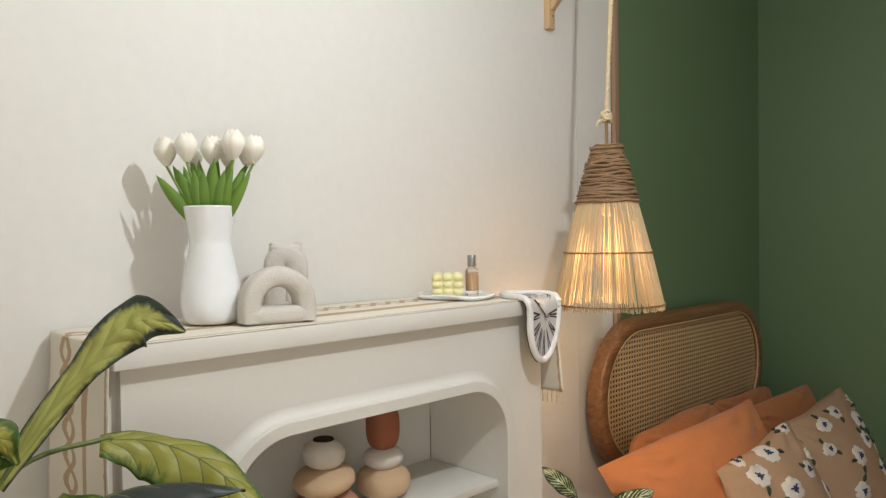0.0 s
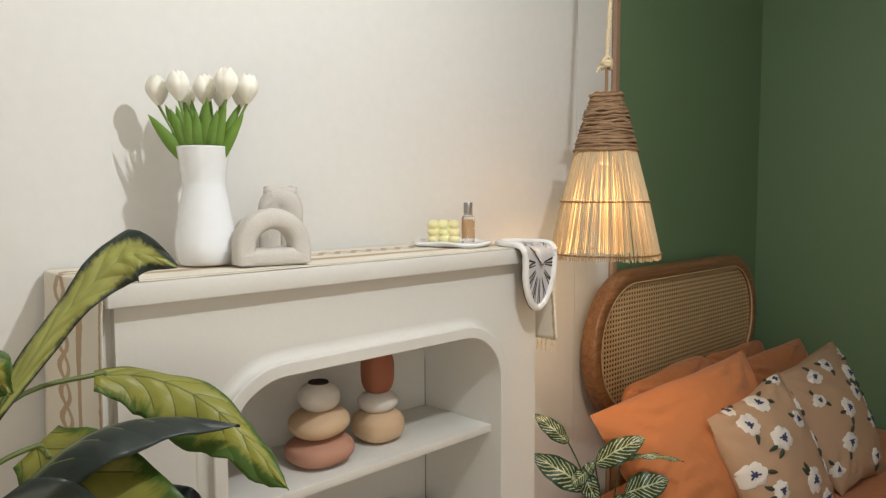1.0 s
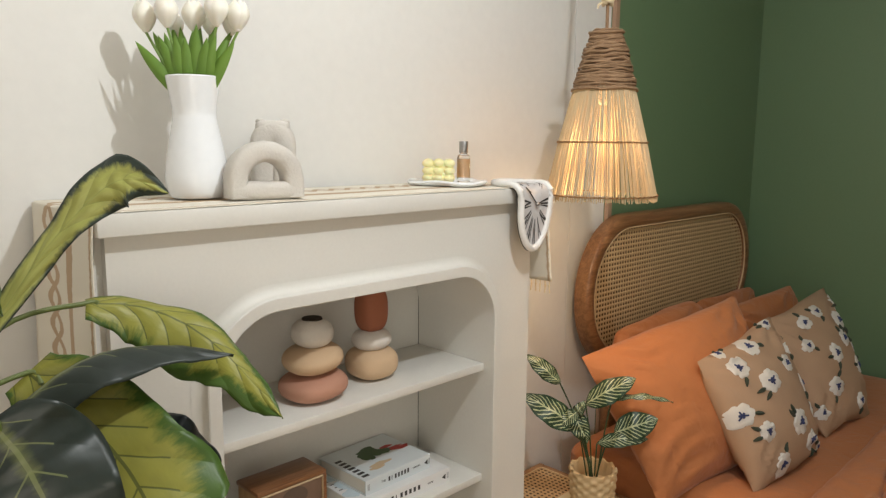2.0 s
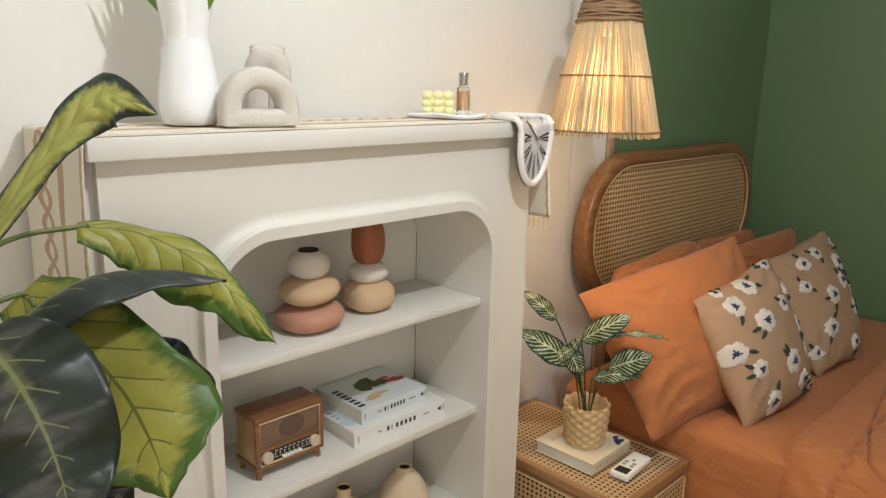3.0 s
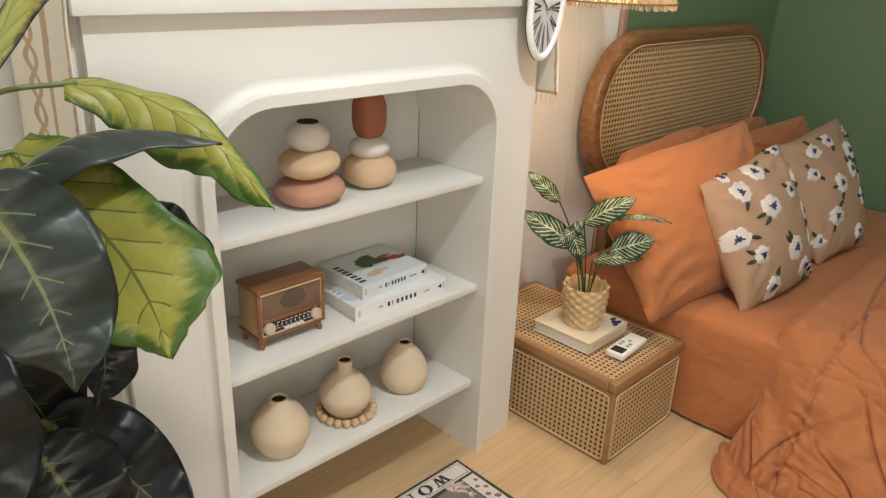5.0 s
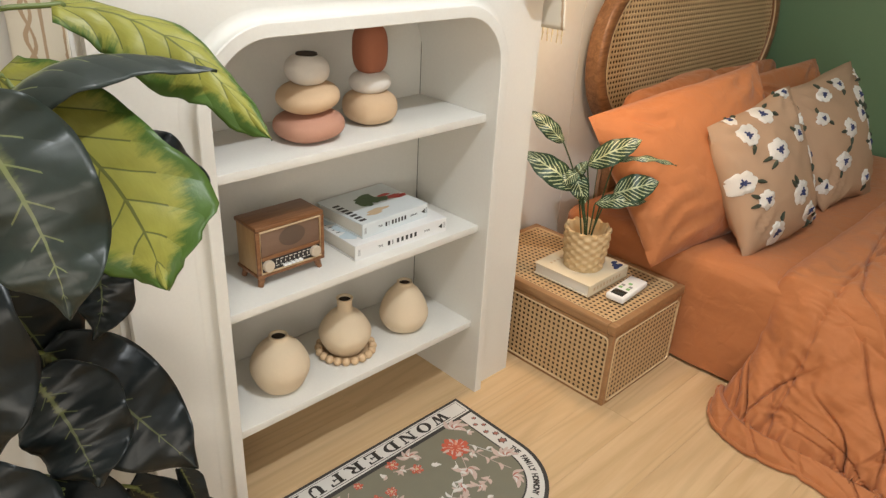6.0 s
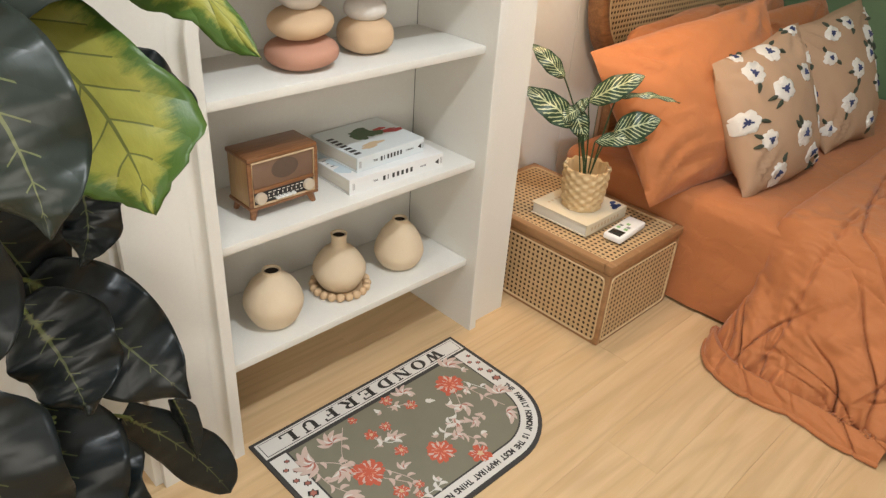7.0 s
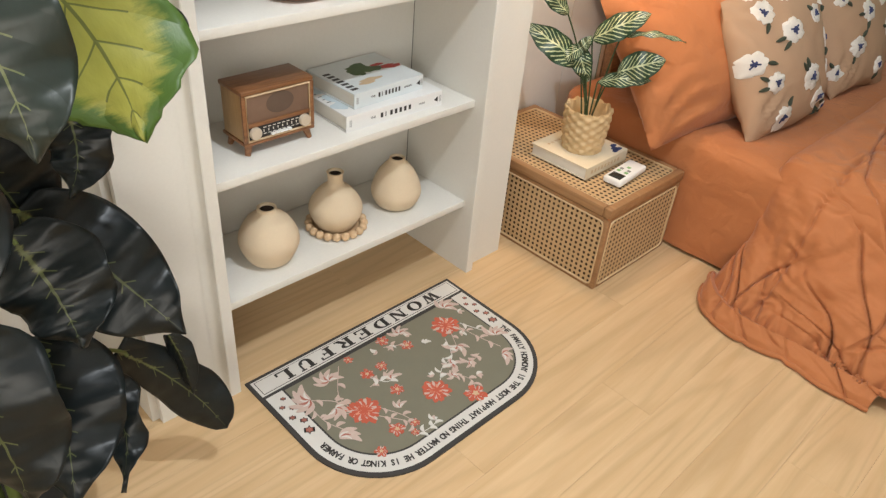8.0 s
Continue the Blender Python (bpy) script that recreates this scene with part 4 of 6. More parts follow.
def cover_art(t, w, d, h):
    for nm, mat_, spots in (("leaf_picture", LEAF_GREEN_PRINT, [(0.50, 0.64, 0.16, 0.12, 1), (0.60, 0.55, 0.15, 0.10, 2), (0.42, 0.52, 0.10, 0.10, 3), (0.56, 0.74, 0.10, 0.07, 4)]),
                            ("red_picture", COVER_RED, [(0.80, 0.52, 0.13, 0.05, 5), (0.90, 0.46, 0.11, 0.045, 6), (0.76, 0.62, 0.10, 0.035, 7)]),
                            ("ochre_picture", COVER_OCHRE, [(0.40, 0.26, 0.16, 0.05, 8), (0.33, 0.20, 0.10, 0.04, 9)])):
        bm = bmesh.new()
        for i, (x, y, rx, ry, seed) in enumerate(spots):
            flat_disc(bm, x * w, y * d, rx * w, ry * d, h + 0.00005 + 0.00004 * i, 20, 0.6, seed)
        part(nm, bm, mat_, t)
    bm = bmesh.new()
    for i in range(7):
        y = d * (0.10 + i * 0.095)
        box(bm, w * 0.045, w * 0.135, y, y + d * 0.055, h, h + 0.0003)
    part("cover_title_bars", bm, BLACK, t, "black title on the cover")


def cover_plain(t, w, d, h):
    bm = bmesh.new()
    for i in range(6):
        y = d * (0.35 + i * 0.09)
        box(bm, w * 0.03, w * 0.12, y, y + d * 0.016, h, h + 0.0003)
    part("cover_title_bars", bm, BLACK, t, "dark title on the cover")
    bm = bmesh.new()
    for i, (x, y, rx, ry) in enumerate(((0.10, 0.30, 0.09, 0.10), (0.16, 0.55, 0.13, 0.13), (0.12, 0.80, 0.10, 0.12))):
        flat_disc(bm, x * w, y * d, rx * w, ry * d, h + 0.00002 + 0.00003 * i, 20, 0.5, 11 + i)
    part("sea_picture", bm, COVER_SEA, t, "pale blue picture on the cover")


book(pose(0.497, 0.042, S2, 0, 0, -1.5), 0.266, 0.180, 0.036, "large white hardback book lying on the shelf", COVER_WHITE, spine_title("HOME"), cover_plain)
book(pose(0.532, 0.061, S2 + 0.0362, 0, 0, 1.5), 0.197, 0.166, 0.034, "pale grey hardback book with a vegetable picture on top", COVER_BLUE, spine_title("GARDEN"), cover_art)


# ---- pendant lamp ----
def pendant_lamp():
    t = thing("pendant_lamp", pose(1.17, -0.083, 0), "lit reed pendant lamp with seagrass top on a rope", "lamp")
    bm = bmesh.new()
    for ph in (0.0, 2.1, 4.2):
        tube(bm, [(0.0035 * math.cos(z * 220 + ph) + 0.035 * (z - 1.625), 0.0035 * math.sin(z * 220 + ph) - 0.035 * (z - 1.625), z) for z in (1.625 + i * 0.006 for i in range(137))], 0.0030, 6)
    part("rope", bm, ROPE, t, "pale twisted rope", 70)
    bm = bmesh.new()
    for i in range(5):
        a = i * 1.3
        tube(bm, [(0.012 * math.cos(a + q) * (1 + 0.2 * math.sin(2 * q)), 0.011 * math.sin(a + q), 1.612 + 0.009 * math.sin(q * 2 + i) + 0.003 * i) for q in (2 * math.pi * k / 12 for k in range(12))], 0.0042, 6, True)
    tube(bm, [(-0.008, 0.006, 1.612), (-0.018, 0.014, 1.604), (-0.017, 0.016, 1.596)], 0.003, 6)
    part("knot", bm, ROPE, t, "rope knot", 70)
    bm = bmesh.new()
    tube(bm, curve_points([(0, 0, 1.61), (0.002, 0.001, 1.58), (0, 0, 1.52)]), 0.0042, 8)
    part("cord", bm, SEAGRASS, t, "brown wrapped cord", 70)
    # wrapped top: coil after coil, a little uneven
    bm = bmesh.new()
    lathe(bm, [(0.0, 1.545), (0.03, 1.545), (0.036, 1.541), (0.070, 1.402), (0.068, 1.402), (0.030, 1.541)], 32)
    wrap = part("wrap", bm, SEAGRASS, t, "dark seagrass wrapped top", 70)
    n = 32
    for i in range(n):
        f = i / (n - 1)
        z, r = 1.541 - f * 0.140, 0.037 + f * 0.041
        jig = random.uniform(-0.0032, 0.0028)
        bm = bmesh.new()
        tube(bm, [((r + jig + 0.003 * noise.noise((math.cos(a) * 2, math.sin(a) * 2, i * 3.1))) * math.cos(a), (r + jig) * math.sin(a), z + 0.0060 * noise.noise((math.cos(a) * 1.6, math.sin(a) * 1.6, i * 1.7)) + 0.0006 * a)
                  for a in (2 * math.pi * k / 40 for k in range(40))], random.uniform(0.0022, 0.0042), 7, True)
        part("coil", bm, SEAGRASS, wrap, smooth=70)
    # reeds splay from the band down to the ragged hem
    bm = bmesh.new()
    for i in range(172):
        a = 2 * math.pi * (i + random.uniform(-0.22, 0.22)) / 172
        r0, r1 = 0.071 + random.uniform(-0.0015, 0.0015), 0.136 + random.uniform(-0.002, 0.002)
        zb = 1.138 + random.uniform(-0.003, 0.003)
        sw = random.uniform(-0.010, 0.010)
        pts = [(r0 * math.cos(a), r0 * math.sin(a), 1.412), (0.106 * math.cos(a + sw / 2), 0.106 * math.sin(a + sw / 2), 1.28), (r1 * math.cos(a + sw), r1 * math.sin(a + sw), zb)]
        tube(bm, pts, random.uniform(0.0012, 0.0019), 5)
    ob = part("reed_shade", bm, REED, t, "pale split reed shade", 70)
    tagged(ob, kind="stuff")
    for z, r in ((1.278, 0.1085), (1.150, 0.1375)):
        bm = bmesh.new()
        m = 90
        for ph in (0, math.pi):
            tube(bm, [((r + 0.0022 * math.cos(k * 2.1 + ph)) * math.cos(2 * math.pi * k / m), (r + 0.0022 * math.cos(k * 2.1 + ph)) * math.sin(2 * math.pi * k / m), z + 0.0016 * math.sin(k * 2.1 + ph)) for k in range(m)], 0.0013, 5, True)
        part("binding", bm, TWINE, t, "brown twine binding", 70)
    bm = bmesh.new()
    blob(bm, (0, 0, 1.385), (0.018, 0.018, 0.018), None, 18, 12)
    lathe(bm, [(0.009, 1.388), (0.013, 1.40), (0.013, 1.44), (0.0, 1.44)], 20)
    part("bulb", bm, BULB, t, "warm glowing bulb", 60)


pendant_lamp()


def shelf_bracket():
    t = thing("shelf_bracket", pose(1.394, WY, 1.95), "pale pine shelf bracket screwed to the wall", "bracket")
    box_part("wall_leg", (-0.016, 0.016, -0.020, -0.001, 0.0, 0.22), PINE, t, 0.002)
    box_part("arm", (-0.016, 0.016, -0.20, -0.001, 0.22, 0.24), PINE, t, 0.002)
    bm = bmesh.new()
    box(bm, -0.010, 0.010, -0.009, 0.009, 0.0, 0.225, 0.002, 2, pose(0, -0.018, 0.062, 45, 0, 0))
    part("brace", bm, PINE, t, smooth=40)
    for z in (0.04, 0.062):
        bm = bmesh.new()
        lathe(bm, [(0, 0), (0.0024, 0), (0.0024, 0.001), (0, 0.001)], 10, pose(0.004 if z < 0.05 else -0.004, -0.0200, z, 90, 0, 0))
        part("screw", bm, BLACK, t, "dark screw head")


shelf_bracket()


# ---- cane sheets ----
def cane_sheet(bm, width, height, pitch, keep=None, hole=0.30, thick=0.0015):
    """A sheet in the x-z plane with eight-sided holes and raised crossing strands."""
    nx, nz = max(int(width / pitch), 1), max(int(height / pitch), 1)
    px, pz = width / nx, height / nz
    grid = {}

    def vert(x, z):
        k = (round(x * 1e5), round(z * 1e5))
        if k not in grid:
            grid[k] = bm.verts.new((x, 0.0, z))
        return grid[k]

    for i in range(nx):
        for j in range(nz):
            x0, z0 = -width / 2 + i * px, j * pz
            if keep and not keep(x0 + px / 2, z0 + pz / 2):
                continue
            cx, cz = x0 + px / 2, z0 + pz / 2
            outer = [vert(x0 + px * a, z0 + pz * b) for a, b in ((0, 0), (0.5, 0), (1, 0), (1, 0.5), (1, 1), (0.5, 1), (0, 1), (0, 0.5))]
            inner = [bm.verts.new((cx + hole * px * math.cos(q), 0.0007, cz + hole * pz * 1.12 * math.sin(q))) for q in (radians(225 + 45 * k) for k in range(8))]
            for k in range(8):
                l = (k + 1) % 8
                bm.faces.new((outer[k], outer[l], inner[l], inner[k]))


def inside_stadium(x, z, hw, hh, r):
    dx, dz = max(abs(x) - (hw - r), 0), max(abs(z) - (hh - r), 0)
    return math.hypot(dx, dz) <= r


def stadium(hw, hh, r, n=14):
    pts = []
    for sx, sz, a0 in ((1, 1, 0), (-1, 1, 90), (-1, -1, 180), (1, -1, 270)):
        pts += arc(sx * (hw - r), sz * (hh - r), r, a0, a0 + 90, n)
    return pts


# ---- headboard and bed ----
def headboard():
    t = thing("headboard", pose(2.165, 0.205, 0.776), "rounded teak headboard with woven cane panel", "headboard")
    bm = bmesh.new()
    hw, hh, r = 0.63, 0.262, 0.256
    n = len(stadium(hw, hh, r))
    prof = [(0.0, 0.028), (0.0, -0.012), (-0.004, -0.020), (-0.012, -0.024), (-0.037, -0.024), (-0.043, -0.020), (-0.045, -0.014), (-0.045, 0.028)]
    rings = [[bm.verts.new((x, y, z)) for x, z in stadium(hw + d, hh + d, r + d)] for d, y in prof]
    for k, (a, b) in enumerate(zip(rings, rings[1:] + rings[:1])):
        for i in range(n):
            bm.faces.new((a[i], a[(i + 1) % n], b[(i + 1) % n], b[i]))
    bmesh.ops.remove_doubles(bm, verts=bm.verts[:], dist=1e-5)
    part("frame", bm, TEAK, t, smooth=40)
    bm = bmesh.new()
    cw, ch, cr = hw - 0.041, hh - 0.041, r - 0.041
    cane_sheet(bm, 2 * cw, 2 * ch, 0.0162, lambda x, z: inside_stadium(x, z - ch, cw + 0.004, ch + 0.004, cr + 0.004), 0.27)
    for v in bm.verts:
        v.co.z -= ch
        v.co.y -= 0.008
    tagged(part("cane_panel", bm, CANE_DARK, t, "woven cane panel"), kind="stuff")
    bm = bmesh.new()
    tube(bm, [(x, -0.019, z) for x, z in stadium(cw - 0.004, ch - 0.004, cr - 0.004)], 0.003, 6, True)
    part("piping", bm, CANE_PIPE, t, "pale cane piping", 60)
    # added sheet, coloured dark for the shaded wall behind the holes
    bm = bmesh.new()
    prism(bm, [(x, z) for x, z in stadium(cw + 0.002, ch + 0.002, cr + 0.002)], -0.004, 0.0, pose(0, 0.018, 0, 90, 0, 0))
    part("backing", bm, CANE_HOLE_SHADE, t, "dark sheet standing for the shade behind the cane")
    for x in (-0.42, 0.42):
        box_part("leg", (x - 0.035, x + 0.035, -0.012, 0.024, -0.776, -0.25), TEAK, t, 0.004)


headboard()

BX0, BX1, BY0, BY1, BZ = 1.425, 2.90, -1.75, 0.165, 0.342


def bed():
    t = thing("bed", pose(BX0, BY1, 0), "low bed with an orange cotton fitted sheet", "bed")
    bm = bmesh.new()
    box(bm, 0, BX1 - BX0, BY0 - BY1, 0, 0.012, BZ, 0.0)
    bmesh.ops.subdivide_edges(bm, edges=bm.edges[:], cuts=36, use_grid_fill=True)
    for v in bm.verts:
        p = v.co.copy()
        r = 0.035
        ix = min(max(p.x, r), BX1 - BX0 - r)
        iy = min(max(p.y, BY0 - BY1 + r), -r)
        iz = min(p.z, BZ - r)
        d = p - Vector((ix, iy, iz))
        if d.length > 1e-6:
            p = Vector((ix, iy, iz)) + d.normalized() * r
        w = noise.noise(Vector((p.x * 5, p.y * 5, p.z * 6))) * 0.012 + noise.noise(Vector((p.x * 16, p.y * 12, p.z * 12))) * 0.0035
        w += 0.006 * max(0.0, 1 - abs(noise.noise(Vector((p.y * 4 + p.z * 3, p.z * 1.5, 3.0)))) * 7)
        if p.z < BZ - 0.02:
            p.x -= w + 0.004 * math.sin((BZ - p.z) * 9)
        else:
            p.z += w * 0.7
        v.co = p
    part("mattress", bm, SHEET, t, "orange cotton sheet over the mattress", 70)
    box_part("base", (0.02, BX1 - BX0 - 0.02, BY0 - BY1 + 0.02, -0.01, 0.0, 0.0118), BACKING, t, 0.0)


bed()


def quilt():
    o = Vector((1.42, -0.9, 0))
    t = thing("quilt", pose(*o), "crumpled orange cotton quilt draped to the floor", "quilt")
    xr = 2.88

    def line(a, b, c, sharp):
        return max(0.0, 1 - abs(noise.noise((a, b, c))) * sharp) ** 1.4 * min(max(noise.noise((a * 0.45, b * 0.45, c + 5)) * 2.6 + 0.25, 0), 1)

    def at(u, v):
        # q runs from the far side of the bed over its edge down to the hem
        q = v ** 0.8
        fan = min(max((q - 0.74) / 0.24, 0), 1)
        fan = fan * fan * (3 - 2 * fan)
        y0 = -0.508 + 0.036 * fan
        ye = -1.50 + 0.545 * min(max((q - 0.5) / 0.45, 0), 1)
        y = y0 + (ye - y0) * u
        k = 1 - math.exp(-(y0 - y + 0.004) / 0.055)
        hem = 1.298 - 0.128 * k + 0.004 * math.sin(y * 23) + 0.016 * u
        top = 0.366 + 0.020 * k
        e = 1.445 - 0.015 * k
        seg = [(xr, top), (e + 0.06, top + 0.004), (e + 0.012, top - 0.014), (e - 0.016, top - 0.075), (e - 0.03 - 0.045 * k, 0.18), (hem + 0.085, 0.060), (hem + 0.066, 0.030), (hem + 0.040, 0.050), (hem + 0.008, 0.030), (hem, 0.012)]
        cum = [0.0, 0.48, 0.53, 0.60, 0.73, 0.885, 0.905, 0.945, 0.985, 1.0]
        for (a, b), (c0, c1) in zip(zip(seg, seg[1:]), zip(cum, cum[1:])):
            if q <= c1 + 1e-9:
                f = (q - c0) / (c1 - c0)
                x, z = a[0] + (b[0] - a[0]) * f, a[1] + (b[1] - a[1]) * f
                break
        p = Vector((x, y, z))
        drop = min(max((q - 0.50) / 0.2, 0), 1)
        band = min(max((q - 0.90) / 0.02, 0), 1)
        s = q * 1.7
        # stuffed folds fan down the side, with sharp pinched creases between them
        fold = 0.024 * noise.noise((y * 6.0 + s * 2.4, s * 1.6, 2.0)) + 0.012 * noise.noise((y * 12 - s * 5, s * 5, 7.0))
        w = 0.05 * noise.noise((y * 5, s * 4, 31.0))
        g1, g2, g3 = y + 0.30 * s + w, y - 0.22 * s + w * 1.4, s + 0.5 * y + w
        crease = 0.022 * line(g1 * 9.0, s * 1.5, 4.0, 12) + 0.018 * line(g2 * 12.0, s * 2.2, 9.0, 10) + 0.013 * line(g3 * 13, y * 3.0, 13.0, 9)
        fine = 0.006 * noise.noise((g1 * 22, s * 6, 19.0)) + 0.005 * noise.noise((g2 * 26, s * 7, 23.0)) + 0.003 * noise.noise((g3 * 34, y * 11, 27.0))
        # quilting seam down the side with small puckers, and the seam above the hem
        gap = y + 0.650 - 0.022 * min(max((q - 0.55) / 0.36, 0), 1)
        seam = math.exp(-(gap / 0.0055) ** 2) * 0.010 * (1 - band)
        pucker = 0.0045 * math.sin(s * 95 + 9 * noise.noise((s * 9, y * 14, 1.0))) * math.exp(-abs(gap) / 0.022) * (1 - band)
        hp = abs(q - 0.905)
        tuck = 0.0075 * math.sin(y * 150 + 8 * noise.noise((y * 11, s * 6, 2.0))) * math.exp(-hp / 0.022)
        off = fold * (0.5 + 0.8 * drop) * (1 - 0.4 * band) - crease * (1 - 0.5 * band) + fine + pucker + tuck - seam
        p.z += off * (1 - 0.5 * drop)
        p.x -= off * drop
        p.y += 0.012 * noise.noise((y * 4, s * 5, 3.0)) * k
        edge = math.exp(-u / 0.010)
        p.z -= 0.020 * edge * (1 - 0.6 * drop)
        p.x += 0.020 * edge * drop
        p.z = max(p.z, 0.010)
        return p - o

    bm = bmesh.new()
    grid_mesh(bm, 230, 260, at)
    ob = part("cover", bm, SHEET, t, smooth=80)
    sol = ob.modifiers.new("thickness", "SOLIDIFY")
    sol.thickness, sol.offset = 0.012, -1.0
    bm = bmesh.new()
    tube(bm, [at(i / 160, 1.0) + Vector((0.002, 0, -0.002)) for i in range(161)], 0.007, 8)
    part("hem", bm, SHEET, t, "stitched hem", 80)


quilt()


def pillow_mesh(corners, puff, wrinkle, seed, n=30, soft=0.02):
    """A stuffed sheet through four corners (top-left, top-right, bottom-left, bottom-right)."""
    tl, tr, bl, br = [Vector(c) for c in corners]
    nrm = (tr - tl).cross(bl - tl).normalized()
    bm = bmesh.new()
    uv = bm.loops.layers.uv.verify()

    def at(u, v, s):
        p = tl.lerp(tr, u).lerp(bl.lerp(br, u), v)
        c = (tl + tr + bl + br) / 4
        eu, ev = 1 - (2 * u - 1) ** 2, 1 - (2 * v - 1) ** 2
        pinch = 0.035 * (1 - eu) * ev + 0.035 * (1 - ev) * eu
        p = p.lerp(c, pinch + soft * ((2 * u - 1) * (2 * v - 1)) ** 6)
        rim = max(1 - 4 * min(eu, ev), 0)
        p += 0.012 * rim * noise.noise_vector(Vector((u * 3 + seed, v * 3, seed)))
        h = puff * (eu ** 0.55) * (ev ** 0.55)
        wr = wrinkle * (0.7 * noise.noise((u * 3.5 + seed, v * 3, s * 3.0)) + 0.35 * (1 - 2 * abs(noise.noise((u * 6 + v * 9 + seed, v * 4 - u * 5, s * 5.0 + seed))))) * min(eu * ev * 5, 1)
        # folds run in from the corners
        for cu, cv in ((0, 0), (1, 0), (0, 1), (1, 1)):
            du, dv = abs(u - cu), abs(v - cv)
            r = math.hypot(du, dv)
            if 0.02 < r < 0.6:
                g = math.atan2(dv, du)
                wr += wrinkle * 0.85 * math.sin(g * 14 + seed + cu * 2 + cv + 4 * noise.noise((u * 4, v * 4, seed))) * math.exp(-((r - 0.22) / 0.14) ** 2) * min(eu * 3, 1) * min(ev * 3, 1)
        return p + nrm * s * (h + wr)

    for s in (1, -1):
        g = [[bm.verts.new(at(i / n, j / n, s)) for j in range(n + 1)] for i in range(n + 1)]
        for i in range(n):
            for j in range(n):
                f = bm.faces.new((g[i][j], g[i + 1][j], g[i + 1][j + 1], g[i][j + 1]))
                for lp, (a, b) in zip(f.loops, ((i, j), (i + 1, j), (i + 1, j + 1), (i, j + 1))):
                    lp[uv].uv = (a / n, b / n)
    bmesh.ops.remove_doubles(bm, verts=bm.verts[:], dist=1e-5)
    return bm, at, nrm


def pillow(label, corners, puff, seed, wrinkle=0.010, soft=0.02):
    c = sum((Vector(q) for q in corners), Vector()) / 4
    base = Vector((c.x, c.y, min(q[2] for q in corners)))
    t = thing("pillow", Matrix.Translation(base), label, "pillow", "pillows on the bed")
    bm, at, nrm = pillow_mesh([Vector(q) - base for q in corners], puff, wrinkle, seed, 36, soft)
    part("case", bm, SHEET, t, smooth=80)


pillow("plump orange cotton pillow leaning on the headboard", [(1.278, 0.03, 0.676), (1.92, -0.125, 0.800), (1.285, -0.235, 0.330), (1.93, -0.31, 0.345)], 0.112, 3.0, 0.013, 0.0)
pillow("orange cotton pillow standing behind another pillow", [(1.60, 0.135, 0.690), (2.15, 0.10, 0.715), (1.52, 0.02, 0.345), (2.13, -0.03, 0.345)], 0.075, 8.0, 0.014, 0.14)
pillow("orange cotton pillow leaning in the corner", [(2.15, 0.02, 0.67), (2.74, -0.02, 0.705), (2.12, -0.10, 0.345), (2.75, -0.13, 0.345)], 0.06, 14.0, 0.012, 0.05)
pillow("second orange cotton pillow against the headboard", [(2.17, 0.145, 0.68), (2.76, 0.145, 0.68), (2.17, 0.08, 0.345), (2.76, 0.06, 0.345)], 0.035, 17.0, 0.01, 0.14)


def flower_cushion(corners, puff, seed, spots):
    c = sum((Vector(q) for q in corners), Vector()) / 4
    base = Vector((c.x, c.y, min(q[2] for q in corners)))
    t = thing("cushion", Matrix.Translation(base), "tan square cushion with tufted white flowers", "cushion", "flowered cushions on the bed")
    bm, at, nrm = pillow_mesh([Vector(q) - base for q in corners], puff, 0.010, seed, 30)
    part("case", bm, CUSHION, t, smooth=80)
    # which side of the sheet faces the room
    s = 1 if nrm.y < 0 else -1
    rnd = random.Random(int(seed * 10))
    for u0, v0, size in spots:
        size *= 0.86
        turn = rnd.uniform(0, 6)
        n = 54
        bm = bmesh.new()
        rings = []
        lobes = rnd.choice((6, 6, 8))
        sq = rnd.uniform(0.75, 1.0)
        for f, h in ((1.0, 0.0004), (0.93, 0.0035), (0.5, 0.0042), (0.1, 0.0035)):
            ring = []
            for k in range(n):
                a = 2 * math.pi * k / n
                r = size * f * (0.84 + 0.20 * abs(math.sin(lobes * a / 2 + turn)) ** 0.6 + 0.035 * math.sin(11 * a + seed))
                u, v = u0 + r * math.cos(a), v0 + r * sq * math.sin(a)
                p = at(min(max(u, 0.0), 1.0), min(max(v, 0.0), 1.0), s)
                ring.append(bm.verts.new(p + nrm * s * h))
            rings.append(ring)
        for a, b in zip(rings, rings[1:]):
            for k in range(n):
                bm.faces.new((a[k], a[(k + 1) % n], b[(k + 1) % n], b[k]))
        bm.faces.new(rings[-1])
        fl = part("flower", bm, TUFT_WHITE, t, "white tufted flower", 60)
        bm = bmesh.new()
        for k in range(6):
            a = turn + k * 1.05
            q = [at(min(max(u0 + d * size * math.cos(a), 0), 1), min(max(v0 + d * size * sq * math.sin(a), 0), 1), s) + nrm * s * 0.0052 for d in (0.02, 0.16, 0.24 + 0.16 * (k % 2))]
            tube(bm, q, 0.0025 + 0.0010 * ((k + 1) % 2), 5)
        part("flower_heart", bm, TUFT_BLUE, t, "dark blue heart of the flower", 60)
        for k in range(rnd.choice((1, 2, 2))):
            a = rnd.uniform(0, 6.28)
            bm = bmesh.new()
            q = [at(min(max(u0 + d * size * math.cos(a + 0.15 * d), 0), 1), min(max(v0 + d * size * sq * math.sin(a + 0.15 * d), 0), 1), s) + nrm * s * 0.0022 for d in (0.95, 1.2, 1.5, 1.75)]
            tube(bm, q, 0.0042, 5, False, lambda x: 0.4 + 1.2 * math.sin(math.pi * min(x + 0.1, 1)))
            part("flower_leaf", bm, TUFT_GREEN, t, "dark green leaf", 60)


